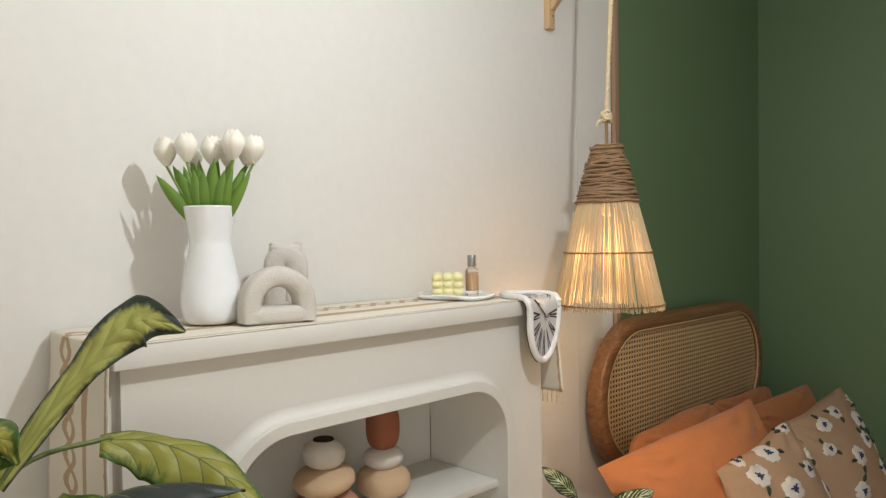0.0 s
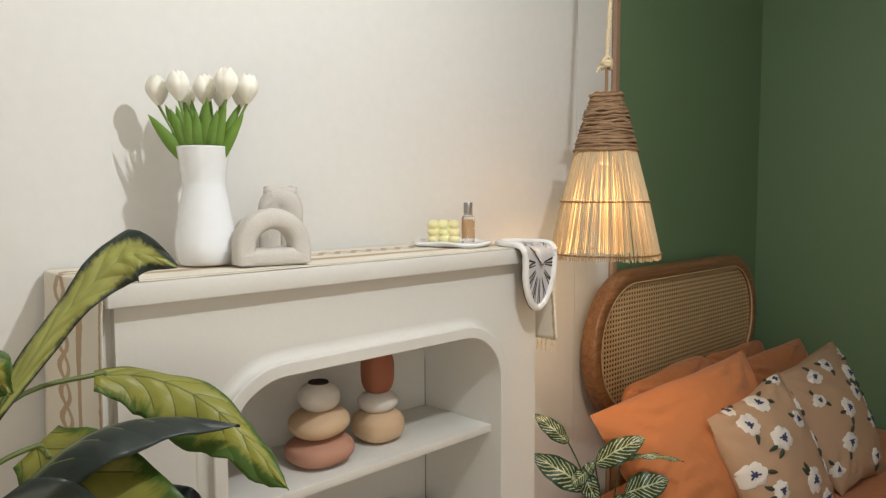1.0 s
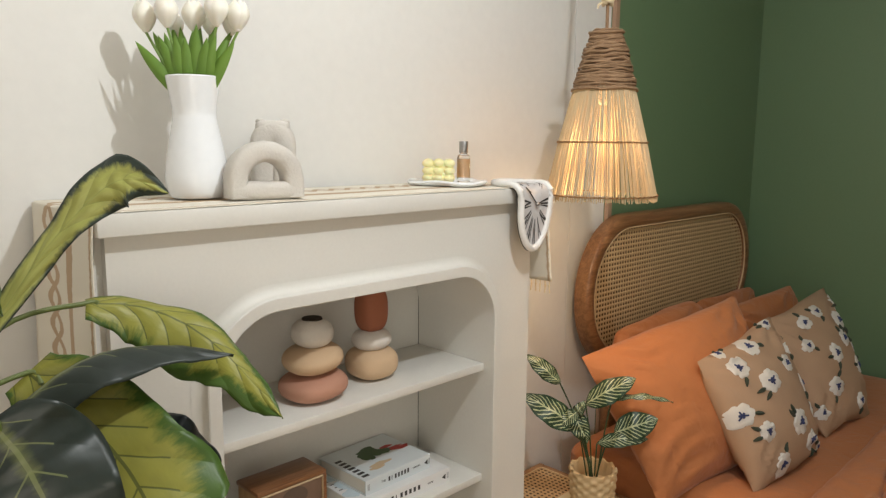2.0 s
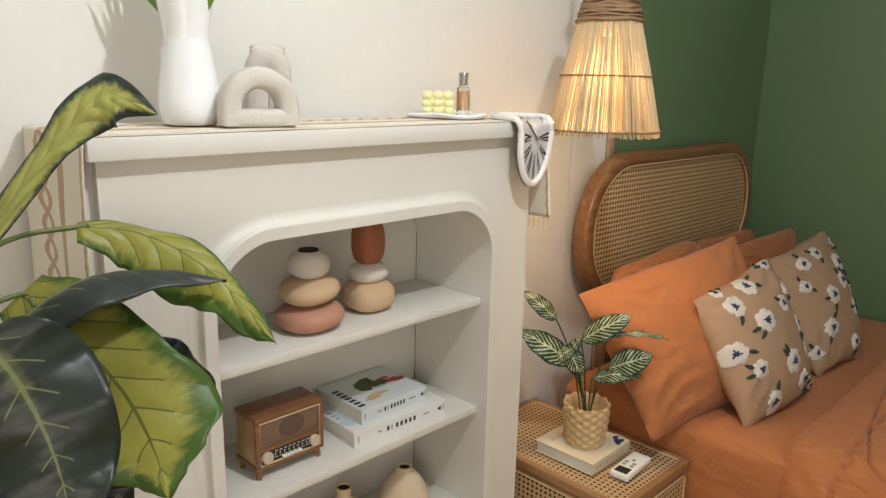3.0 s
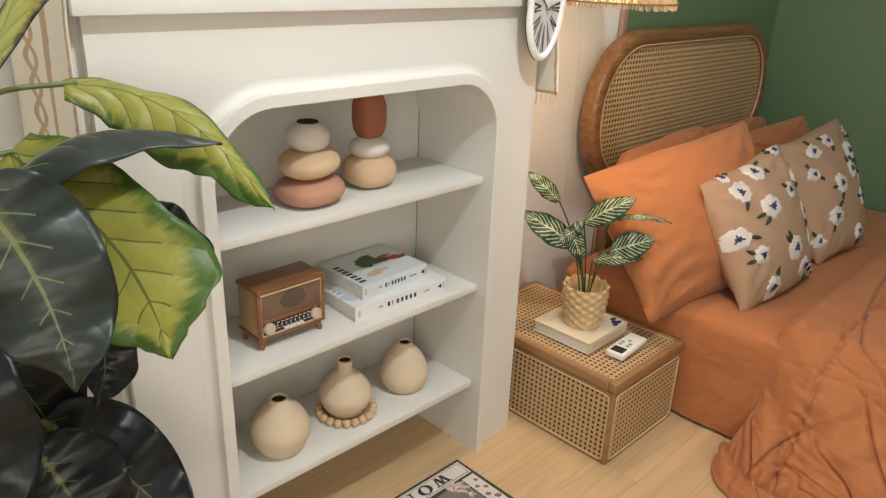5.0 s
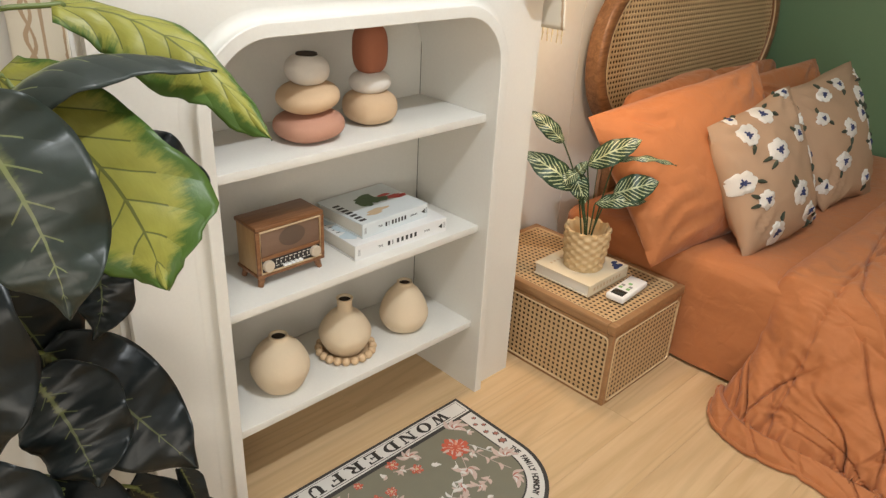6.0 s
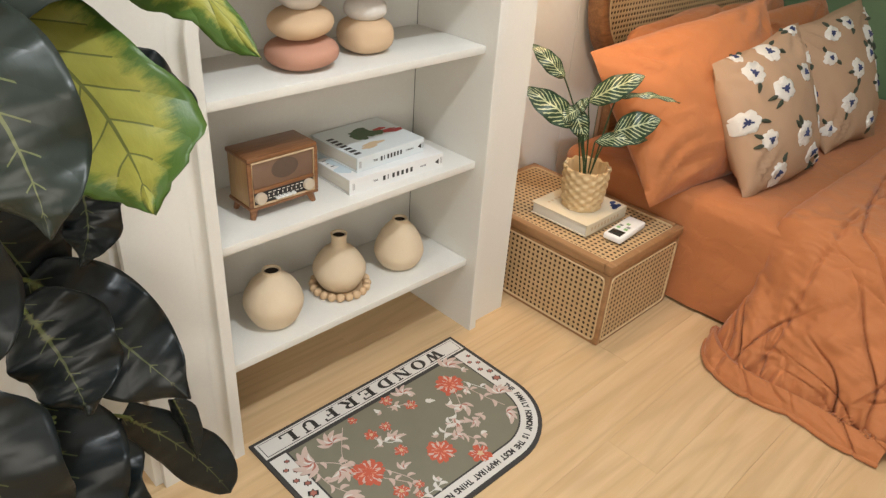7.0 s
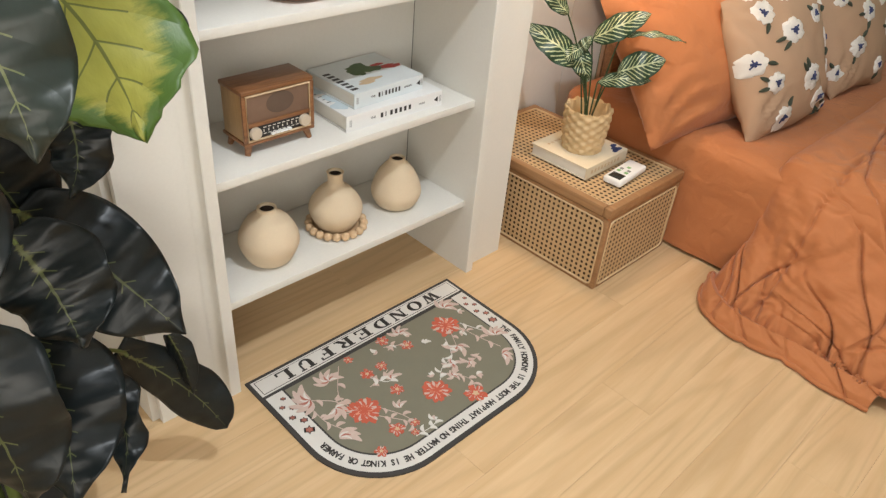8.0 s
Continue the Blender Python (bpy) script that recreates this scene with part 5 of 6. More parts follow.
flower_cushion([(1.495, -0.205, 0.672), (1.905, -0.240, 0.745), (1.515, -0.388, 0.336), (1.915, -0.425, 0.352)], 0.082, 2.0, [
    (0.24, 0.16, 0.10), (0.48, 0.07, 0.10), (0.86, 0.02, 0.07), (0.42, 0.34, 0.115), (0.75, 0.31, 0.085), (0.97, 0.24, 0.085), (0.94, 0.50, 0.09), (0.07, 0.46, 0.11),
    (0.58, 0.69, 0.125), (0.20, 0.63, 0.085), (0.98, 0.70, 0.08), (0.73, 0.86, 0.105), (0.29, 0.90, 0.105), (0.20, 0.01, 0.06), (0.93, 0.96, 0.055)])
flower_cushion([(1.96, -0.20, 0.705), (2.58, -0.19, 0.735), (2.03, -0.40, 0.342), (2.37, -0.435, 0.352)], 0.074, 5.0, [
    (0.32, 0.14, 0.085), (0.54, 0.11, 0.085), (0.80, 0.26, 0.09), (0.97, 0.13, 0.08), (0.69, 0.39, 0.085), (0.19, 0.30, 0.075), (0.44, 0.45, 0.09), (0.94, 0.50, 0.075),
    (0.77, 0.62, 0.08), (0.28, 0.67, 0.11), (0.97, 0.76, 0.07), (0.62, 0.86, 0.075), (0.99, 0.34, 0.06), (0.06, 0.81, 0.07)])


# ---- cane chest ----
def cane_chest():
    x0, x1, y0, y1, h = 1.062, 1.405, -0.286, 0.252, 0.250
    t = thing("cane_chest", pose(x0, y0, 0), "low wood-framed cane storage chest used as a bedside table", "chest")
    w, d = x1 - x0, y1 - y0
    p = 0.016
    # solid core coloured dark in place of the shade inside the chest
    box_part("shade_core", (0.005, w - 0.005, 0.005, d - 0.005, 0.003, h - 0.024), CANE_HOLE_SHADE, t, 0.0, "dark core standing for the shaded inside")
    for a, b in ((0, 0), (w - p, 0), (0, d - p), (w - p, d - p)):
        box_part("corner_post", (a, a + p, b, b + p, 0, h - 0.030), TEAK_EDGE, t, 0.004)
    for z0, z1 in ((0.0, 0.011), (h - 0.042, h - 0.030)):
        for dims in ((p, w - p, 0.0005, 0.011), (p, w - p, d - 0.011, d - 0.0005), (0.0005, 0.011, p, d - p), (w - 0.011, w - 0.0005, p, d - p)):
            box_part("rail", (*dims, z0, z1), TEAK_EDGE, t, 0.002)
    lid = thing("lid", Matrix(), "cane-topped wooden lid", "")
    del lid["label"]
    lid.parent = t
    lz0, lz1 = h - 0.028, h
    fr = 0.020
    for dims in ((-0.003, w + 0.003, -0.003, fr), (-0.003, w + 0.003, d - fr, d + 0.003), (-0.003, fr, fr, d - fr), (w - fr, w + 0.003, fr, d - fr)):
        box_part("lid_rail", (*dims, lz0, lz1), TEAK_EDGE, lid, 0.004)
    # board coloured dark for the shade below the cane top
    box_part("lid_board", (fr, w - fr, fr, d - fr, lz0, lz1 - 0.007), CANE_HOLE_SHADE, lid, 0.0, "dark board standing for the shade under the cane")

    def sheet(name, wd, ht, m, parent, mat_=CANE):
        bm = bmesh.new()
        cane_sheet(bm, wd, ht, 0.0150, None, 0.27)
        bmesh.ops.transform(bm, matrix=m, verts=bm.verts[:])
        tagged(part(name, bm, mat_, parent), kind="stuff")
        bm = bmesh.new()
        tube(bm, [m @ Vector((x, -0.0012, z + ht / 2)) for x, z in stadium(wd / 2, ht / 2, 0.014, 5)], 0.0026, 6, True)
        part("piping", bm, CANE_PIPE, parent, "pale cane piping", 60)

    ph = h - 0.042 - 0.011
    sheet("cane_front", w - 2 * p + 0.004, ph, pose(w / 2, 0.0015, 0.011), t)
    sheet("cane_side", d - 2 * p + 0.004, ph, pose(0.0015, d / 2, 0.011, 0, 0, -90), t)
    sheet("cane_side", d - 2 * p + 0.004, ph, pose(w - 0.0015, d / 2, 0.011, 0, 0, 90), t)
    sheet("cane_top", w - 2 * fr + 0.004, d - 2 * fr + 0.004, pose(w / 2, fr - 0.002, lz1 - 0.0035, -90, 0, 0), lid)


cane_chest()


def cream_words(t, w, d, h):
    bm = bmesh.new()
    for i in range(9):
        box(bm, w * (0.12 + 0.08 * i), w * (0.16 + 0.08 * i), -0.0004, 0, h * 0.35, h * 0.65)
    part("print_bars", bm, COVER_OCHRE, t, "pale title on the spine")


def cream_cover(t, w, d, h):
    bm = bmesh.new()
    for i in range(8):
        box(bm, w * (0.16 + 0.08 * i), w * (0.20 + 0.08 * i), d * 0.80, d * 0.84, h, h + 0.0003)
    part("cover_title_bars", bm, COVER_OCHRE, t, "pale title on the cover")
    bm = bmesh.new()
    for x, y in ((0.85, 0.14), (0.92, 0.20), (0.90, 0.09), (0.80, 0.08)):
        flat_disc(bm, x * w, y * d, 0.012, 0.007, h, 12, 0.3, x)
    part("cover_mark", bm, TUFT_BLUE, t, "small blue marks")


book(pose(1.130, -0.152, 0.2505, 0, 0, 1), 0.192, 0.188, 0.034, "thick cream paperback under a potted plant", COVER_CREAM, cream_words, cream_cover)


def remote_control():
    t = thing("remote_control", pose(1.237, -0.203, 0.2505, 0, 0, 4.5), "white remote control with small screen and green buttons", "remote control")
    bm = bmesh.new()
    box(bm, -0.070, 0.070, -0.027, 0.027, 0, 0.019, 0.006, 4)
    part("case", bm, PLASTIC_WHITE, t, smooth=40)
    box_part("screen", (-0.062, -0.030, -0.018, 0.018, 0.0188, 0.0196), SCREEN, t, 0.0002, "dark display")
    for i, (x, y, w) in enumerate(((-0.015, 0.012, 0.011), (0.0, 0.012, 0.009), (-0.015, -0.010, 0.011), (0.0, -0.010, 0.009), (0.018, 0.0, 0.010))):
        box_part("button", (x - w / 2, x + w / 2, y - 0.005, y + 0.005, 0.0188, 0.0206), GREEN_BTN if i % 2 == 0 else INK_GREY, t, 0.001)


remote_control()


# ---- potted calathea ----
def calathea():
    ox, oy, oz = 1.222, -0.062, 0.2850
    t = thing("potted_calathea", pose(ox, oy, oz), "striped-leaf calathea in a woven palm basket pot", "potted plant")
    bm = bmesh.new()
    # woven wall: courses of strips that go in and out
    n, rows_ = 96, 60
    rings = []
    for j in range(rows_ + 1):
        z = 0.118 * j / rows_
        r = 0.050 + 0.013 * math.sin(min(z / 0.118 * 1.4 + 0.25, 1.57))
        c = int(z / 0.118 * 9.999)
        ring = []
        for i in range(n):
            a = 2 * math.pi * i / n
            wv = math.cos(10 * a + math.pi * c)
            band = abs(math.sin(math.pi * z / 0.118 * 10)) ** 0.45
            rim_z = z + (0.004 * math.sin(12 * a) if j == rows_ else 0)
            ring.append(bm.verts.new(((r + 0.0030 * wv * band) * math.cos(a), (r + 0.0030 * wv * band) * math.sin(a), rim_z)))
        rings.append(ring)
    rings.append([bm.verts.new((0.055 * math.cos(2 * math.pi * i / n), 0.055 * math.sin(2 * math.pi * i / n), 0.116)) for i in range(n)])
    rings.append([bm.verts.new((0.050 * math.cos(2 * math.pi * i / n), 0.050 * math.sin(2 * math.pi * i / n), 0.075)) for i in range(n)])
    for a, b in zip(rings, rings[1:]):
        for i in range(n):
            bm.faces.new((a[i], a[(i + 1) % n], b[(i + 1) % n], b[i]))
    bm.faces.new(rings[0])
    bm.faces.new(rings[-1])
    part("basket", bm, BASKET, t, "pale woven palm basket", 70)
    rnd = random.Random(4)

    def one(base, tip, width, face, bow):
        foot = Vector((rnd.uniform(-0.012, 0.012), rnd.uniform(-0.012, 0.012), 0.07))
        b, e = Vector(base) - Vector((ox, oy, oz)), Vector(tip) - Vector((ox, oy, oz))
        d = e - b
        nv = Vector(face).normalized()
        sv = d.cross(nv).normalized()
        nv = sv.cross(d).normalized()
        bm = bmesh.new()
        tube(bm, curve_points([foot, foot.lerp(b, 0.5) + Vector((0, 0, 0.03)), b, b + d * 0.15], 6), 0.0021, 6)
        part("stem", bm, DARK_STEM, t, smooth=70)
        bm = bmesh.new()

        def blade(u, v):
            c = 2 * v - 1
            w = width * math.sin(math.pi * (0.03 + 0.97 * u ** 0.85)) ** 0.75
            if u > 0.995:
                w = 0.0004
            return b + d * u + nv * (bow * math.sin(math.pi * u) - 0.22 * w * abs(c) ** 1.5 + 0.003 * math.sin(u * 19 + c * 2)) + sv * c * w

        grid_mesh(bm, 20, 10, blade)
        part("leaf", bm, CALATHEA, t, "green leaf with cream stripes", 70)

    one((1.168, 0.018, 0.634), (1.104, 0.088, 0.712), 0.024, (-0.6, -0.6, 0.5), 0.012)
    one((1.195, -0.022, 0.512), (1.100, 0.092, 0.600), 0.039, (-0.5, -0.6, 0.6), 0.014)
    one((1.198, -0.025, 0.560), (1.160, 0.010, 0.515), 0.021, (-0.3, -0.6, 0.7), 0.012)
    one((1.210, -0.040, 0.580), (1.275, -0.150, 0.664), 0.034, (-0.6, -0.4, 0.6), 0.014)
    one((1.245, -0.100, 0.600), (1.312, -0.238, 0.612), 0.011, (-0.4, -0.2, 0.9), 0.018)
    one((1.252, -0.105, 0.506), (1.300, -0.205, 0.560), 0.039, (-0.6, -0.5, 0.5), 0.010)
    one((1.228, -0.070, 0.474), (1.292, -0.185, 0.500), 0.023, (-0.5, -0.5, 0.7), 0.018)
    one((1.186, -0.010, 0.560), (1.214, -0.048, 0.470), 0.028, (-0.7, -0.6, 0.3), 0.008)
    one((1.192, -0.016, 0.545), (1.205, -0.040, 0.590), 0.016, (-0.5, -0.6, 0.6), 0.010)


calathea()


# ---- half-round mat ----
def serif_letter(ch, m, parent):
    """A heavy slab-serif capital in a unit square about its middle, drawn from bars, diagonals and bows."""
    bm = bmesh.new()
    level = [0]

    def poly(pts):
        level[0] += 1
        prism(bm, [(x - 0.5, y - 0.5) for x, y in pts], -0.0004, 0.0002 + 0.00002 * level[0])

    def bar(x0, x1, y0, y1):
        poly([(x0, y0), (x1, y0), (x1, y1), (x0, y1)])

    def stem(x, w, y0=0.0, y1=1.0, foot=True, head=True):
        bar(x - w / 2, x + w / 2, y0, y1)
        for on, a, b in ((foot, 0.0, 0.10), (head, 0.90, 1.0)):
            if on:
                bar(x - w / 2 - 0.11, x + w / 2 + 0.11, a, b)

    def slant(x0, y0, x1, y1, w):
        poly([(x0 - w / 2, y0), (x0 + w / 2, y0), (x1 + w / 2, y1), (x1 - w / 2, y1)])

    def bow(cx, cy, rx, ry, wx, wy, a0, a1):
        out = [(cx + rx * math.cos(radians(a)), cy + ry * math.sin(radians(a))) for a in range(a0, a1 + 1, 15)]
        inn = [(cx + (rx - wx) * math.cos(radians(a)), cy + (ry - wy) * math.sin(radians(a))) for a in range(a0, a1 + 1, 15)]
        for k in range(len(out) - 1):
            poly([out[k], out[k + 1], inn[k + 1], inn[k]])

    if ch in "LFE":
        stem(0.27, 0.24)
        if ch != "F":
            bar(0.27, 0.94, 0.0, 0.10)
            bar(0.83, 0.94, 0.0, 0.32)
        if ch != "L":
            bar(0.27, 0.92, 0.90, 1.0)
            bar(0.81, 0.92, 0.70, 1.0)
            bar(0.27, 0.66, 0.46, 0.56)
            bar(0.58, 0.66, 0.38, 0.64)
    elif ch == "U":
        stem(0.23, 0.24, 0.38, 1.0, False)
        stem(0.80, 0.11, 0.38, 1.0, False)
        bow(0.48, 0.38, 0.37, 0.40, 0.22, 0.14, 180, 360)
    elif ch == "D":
        stem(0.23, 0.24)
        bow(0.38, 0.5, 0.58, 0.5, 0.25, 0.10, -90, 90)
    elif ch == "O":
        bow(0.5, 0.5, 0.48, 0.53, 0.25, 0.10, 0, 360)
    elif ch == "R":
        stem(0.23, 0.24)
        bow(0.42, 0.74, 0.42, 0.26, 0.22, 0.09, -90, 90)
        slant(0.82, 0.0, 0.50, 0.50, 0.25)
        bar(0.68, 1.0, 0.0, 0.10)
    elif ch == "N":
        stem(0.18, 0.11)
        stem(0.84, 0.11, 0.0, 1.0, False)
        slant(0.80, 0.0, 0.20, 1.0, 0.26)
    elif ch == "W":
        slant(0.30, 0.0, 0.10, 1.0, 0.22)
        slant(0.34, 0.0, 0.50, 1.0, 0.10)
        slant(0.72, 0.0, 0.52, 1.0, 0.22)
        slant(0.76, 0.0, 0.96, 1.0, 0.10)
        for x in (0.10, 0.52, 0.95):
            bar(x - 0.20, x + 0.20 if x < 0.9 else 1.10, 0.91, 1.0)
    ob = part("letter", bm, BLACK, parent)
    ob.matrix_basis = m


def door_mat():
    t = thing("floor_mat", pose(0.484, -0.012, 0), "half-round olive floor mat with red flowers and lettering", "mat")
    W, D, R = 0.302, 0.408, 0.175

    def u_loop(inset, top):
        r = R - inset
        return [(W - inset, top)] + arc(W - R, -(D - R), r, 0, -90, 12) + arc(-(W - R), -(D - R), r, -90, -180, 12) + [(-W + inset, top)]

    def plate(name, loop, z0, z1, mat_, label=""):
        bm = bmesh.new()
        prism(bm, loop, z0, z1)
        return part(name, bm, mat_, t, label)

    plate("rim", u_loop(0, 0), 0.0, 0.0050, MAT_DARK, "charcoal rubber rim")
    plate("border", u_loop(0.010, -0.066), 0.0046, 0.0056, MAT_WHITE, "white lettered border")
    plate("inner_line", u_loop(0.050, -0.066), 0.0050, 0.0060, MAT_DARK)
    plate("field", u_loop(0.054, -0.070), 0.0054, 0.0064, MAT_GREEN, "olive field")
    for name, dims, z, mat_ in (("title_bar", (-W + 0.008, W - 0.008, -0.058, -0.008), 0.0056, MAT_WHITE), ("title_line", (-W + 0.014, W - 0.014, -0.054, -0.012), 0.0060, MAT_DARK), ("title_field", (-W + 0.0155, W - 0.0155, -0.0525, -0.0135), 0.0064, MAT_WHITE)):
        bm = bmesh.new()
        x0, x1, y0, y1 = dims
        box(bm, x0, x1, y0, y1, 0.0046, z)
        part(name, bm, mat_, t)
    for i, ch in enumerate("WONDERFUL"):
        serif_letter(ch, pose(0.211 - i * 0.0542, -0.033, 0.0066, 0, 0, 180) @ Matrix.Diagonal((0.042, 0.0315, 1, 1)), t)
    # border words follow the edge, tops outward
    inset = 0.030
    loop = [(W - inset, -0.10 - 0.01 * k) for k in range(int((D - R - 0.10) / 0.01))] + arc(W - R, -(D - R), R - inset, 0, -90, 40) + [(W - R - 0.01 * k, -D + inset) for k in range(1, int(2 * (W - R) / 0.01))] + arc(-(W - R), -(D - R), R - inset, -90, -180, 40)
    cum = [0.0]
    for a, b in zip(loop, loop[1:]):
        cum.append(cum[-1] + math.hypot(b[0] - a[0], b[1] - a[1]))
    words = "THE FAMILY HORMONY IS THE MOST HAPPIRAT THING NO MATTER HE IS KINGT OR FARMER"
    start, step = 0.126, (cum[-1] - 0.126) / len(words)
    for i, ch in enumerate(words):
        s = start + i * step
        if ch == " ":
            continue
        k = max(j for j in range(len(cum) - 1) if cum[j] <= s)
        f = (s - cum[k]) / (cum[k + 1] - cum[k])
        x, y = loop[k][0] + (loop[k + 1][0] - loop[k][0]) * f, loop[k][1] + (loop[k + 1][1] - loop[k][1]) * f
        lettering("letter", ch, 0.0195, pose(x, y, 0.0058, 0, 0, math.degrees(math.atan2(loop[k + 1][1] - loop[k][1], loop[k + 1][0] - loop[k][0]))) @ Matrix.Diagonal((0.80, 1, 1, 1)), BLACK, t, depth=0.0002, bold=0.0008)

    def star(cx, cy, r):
        for rr, mat_, z in ((r, BLACK, 0.0058), (r * 0.7, DULL_RED, 0.0061)):
            bm = bmesh.new()
            prism(bm, [((rr if k % 2 == 0 else rr * 0.55) * math.cos(k * math.pi / 6) + cx, (rr if k % 2 == 0 else rr * 0.55) * math.sin(k * math.pi / 6) + cy) for k in range(12)], 0.0054, z)
            part("star", bm, mat_, t)

    for side in (1, -1):
        for dx, dy, r in ((0.008, -0.088, 0.0065), (-0.007, -0.108, 0.0070), (0.009, -0.122, 0.0070), (-0.006, -0.144, 0.0080), (0.008, -0.164, 0.0090), (0.002, -0.192, 0.0125)):
            star(side * (W - inset) + dx, dy, r)
    rnd = random.Random(11)

    layer = [0.0]

    def rosette(name, cx, cy, r, n, mat_, z, deep=0.5, lab="", jag=0.06, squash=1.0):
        """One printed shape with n lobes."""
        a0, tw = rnd.uniform(0, 6), rnd.uniform(0, 3.1)
        pts = []
        m = 8 * n
        for i in range(m):
            a = 2 * math.pi * i / m
            rr = r * (1 - deep + deep * abs(math.cos(n * a / 2)) ** 0.8) * (1 + jag * math.sin(5 * a + tw) + jag * math.cos(3 * a + a0) + rnd.uniform(-jag, jag))
            x, y = rr * math.cos(a), rr * math.sin(a) * squash
            pts.append((cx + x * math.cos(a0) - y * math.sin(a0), cy + x * math.sin(a0) + y * math.cos(a0)))
        bm = bmesh.new()
        layer[0] += 0.000006
        mid = bm.verts.new((cx, cy, z + layer[0]))
        low = [bm.verts.new((px, py, 0.0060)) for px, py in pts]
        up = [bm.verts.new((px, py, z + layer[0])) for px, py in pts]
        for i in range(m):
            j = (i + 1) % m
            bm.faces.new((mid, up[i], up[j]))
            bm.faces.new((low[i], low[j], up[j], up[i]))
        return part(name, bm, mat_, t, lab)

    def leaf_print(x, y, a, length, width, mat_, z=0.0067):
        pts = []
        for i in range(14):
            q = 2 * math.pi * i / 14
            lx, ly = length * (0.5 - 0.5 * math.cos(q)), width * math.sin(q) * (1 + 0.25 * math.cos(q))
            ly += 0.18 * length * math.sin(math.pi * lx / length)
            pts.append((x + lx * math.cos(a) - ly * math.sin(a), y + lx * math.sin(a) + ly * math.cos(a)))
        bm = bmesh.new()
        layer[0] += 0.000006
        prism(bm, pts, 0.0060, z + layer[0])
        part("printed_leaf", bm, mat_, t)

    def sprig(pts, mat_, z=0.0066, leaves=4):
        bm = bmesh.new()
        line = curve_points([(x, y, z - 0.0006) for x, y in pts], 5)
        tube(bm, line, 0.0013, 4)
        part("printed_stem", bm, mat_, t)
        for k in range(leaves):
            i = 1 + k * (len(line) - 3) // max(leaves, 1)
            d = Vector(line[i + 1]) - Vector(line[i])
            leaf_print(line[i][0], line[i][1], math.atan2(d.y, d.x) + (0.9 if k % 2 else -0.9), rnd.uniform(0.014, 0.024), rnd.uniform(0.003, 0.0048), mat_)

    # red peonies and small red stars, with pale line-work in their petals
    for x, y, r in ((0.166, -0.136, 0.035), (0.012, -0.082, 0.016), (0.047, -0.129, 0.016), (-0.088, -0.082, 0.011), (-0.083, -0.144, 0.016), (-0.042, -0.144, 0.014), (-0.062, -0.221, 0.016),
                    (-0.154, -0.223, 0.036), (0.001, -0.278, 0.032), (0.062, -0.339, 0.026), (-0.134, -0.305, 0.018), (-0.094, -0.315, 0.011), (-0.111, -0.334, 0.009), (-0.195, -0.328, 0.014)):
        big = r > 0.03
        rosette("printed_flower", x, y, r, 11 if big else 6, RED, 0.0068, 0.20 if big else 0.42, "red printed flower", 0.07)
        rosette("printed_petals", x, y, r * 0.78, 11, PINK, 0.0072, 0.70, "", 0.18)
        rosette("printed_ring", x, y, r * 0.70, 11, RED, 0.0075, 0.55, "", 0.16)
        if big:
            rosette("printed_petals", x, y, r * 0.42, 7, SALMON, 0.0078, 0.70, "", 0.2)
            rosette("printed_ring", x, y, r * 0.34, 7, RED, 0.0080, 0.55, "", 0.2)
        else:
            rosette("printed_heart", x, y, r * 0.30, 5, COVER_OCHRE, 0.0078, 0.4, "", 0.1)
    # pale blossoms: fans of broad petals with a rosy vein
    for x, y, r, n, a0, spread in ((-0.160, -0.108, 0.034, 6, 1.2, 1.1), (-0.224, -0.128, 0.044, 6, 2.6, 0.9), (-0.197, -0.180, 0.032, 5, -1.6, 1.0), (0.238, -0.236, 0.036, 5, 0.6, 0.8), (0.200, -0.292, 0.030, 4, -1.1, 0.8),
                                   (0.137, -0.205, 0.034, 4, 3.9, 1.2), (0.210, -0.086, 0.036, 5, 0.3, 0.9), (-0.237, -0.247, 0.040, 3, -0.5, 0.35), (-0.091, -0.265, 0.026, 3, 0.9, 0.6), (-0.052, -0.190, 0.028, 3, 0.7, 0.7),
                                   (0.060, -0.088, 0.026, 5, 0.8, 1.2), (0.086, -0.241, 0.022, 6, 0.2, 2.6), (0.120, -0.262, 0.018, 5, 1.8, 2.6), (0.062, -0.270, 0.018, 5, 3.0, 2.6)):
        for k in range(n):
            a = a0 + (k - (n - 1) / 2) * 3.4 * spread / n
            length = r * rnd.uniform(0.85, 1.25)
            leaf_print(x, y, a, length, length * 0.17, PINK, 0.0066 + 0.00006 * k)
            leaf_print(x, y, a + 0.05, length * 0.55, length * 0.055, DULL_RED if k % 2 else MAT_WHITE, 0.0072)
    for x, y, a in ((0.075, -0.105, 2.4), (0.084, -0.150, 0.4), (0.03, -0.240, 2.0), (0.225, -0.120, -0.4), (0.175, -0.175, -1.2), (-0.02, -0.100, 2.8), (0.105, -0.300, -0.9), (-0.06, -0.335, 0.7), (0.014, -0.105, -1.8)):
        for k in range(3):
            leaf_print(x, y, a + (k - 1) * 0.7, rnd.uniform(0.010, 0.020), rnd.uniform(0.0024, 0.004), rnd.choice((PINK, MAT_WHITE)), 0.0066 + 0.0001 * k)
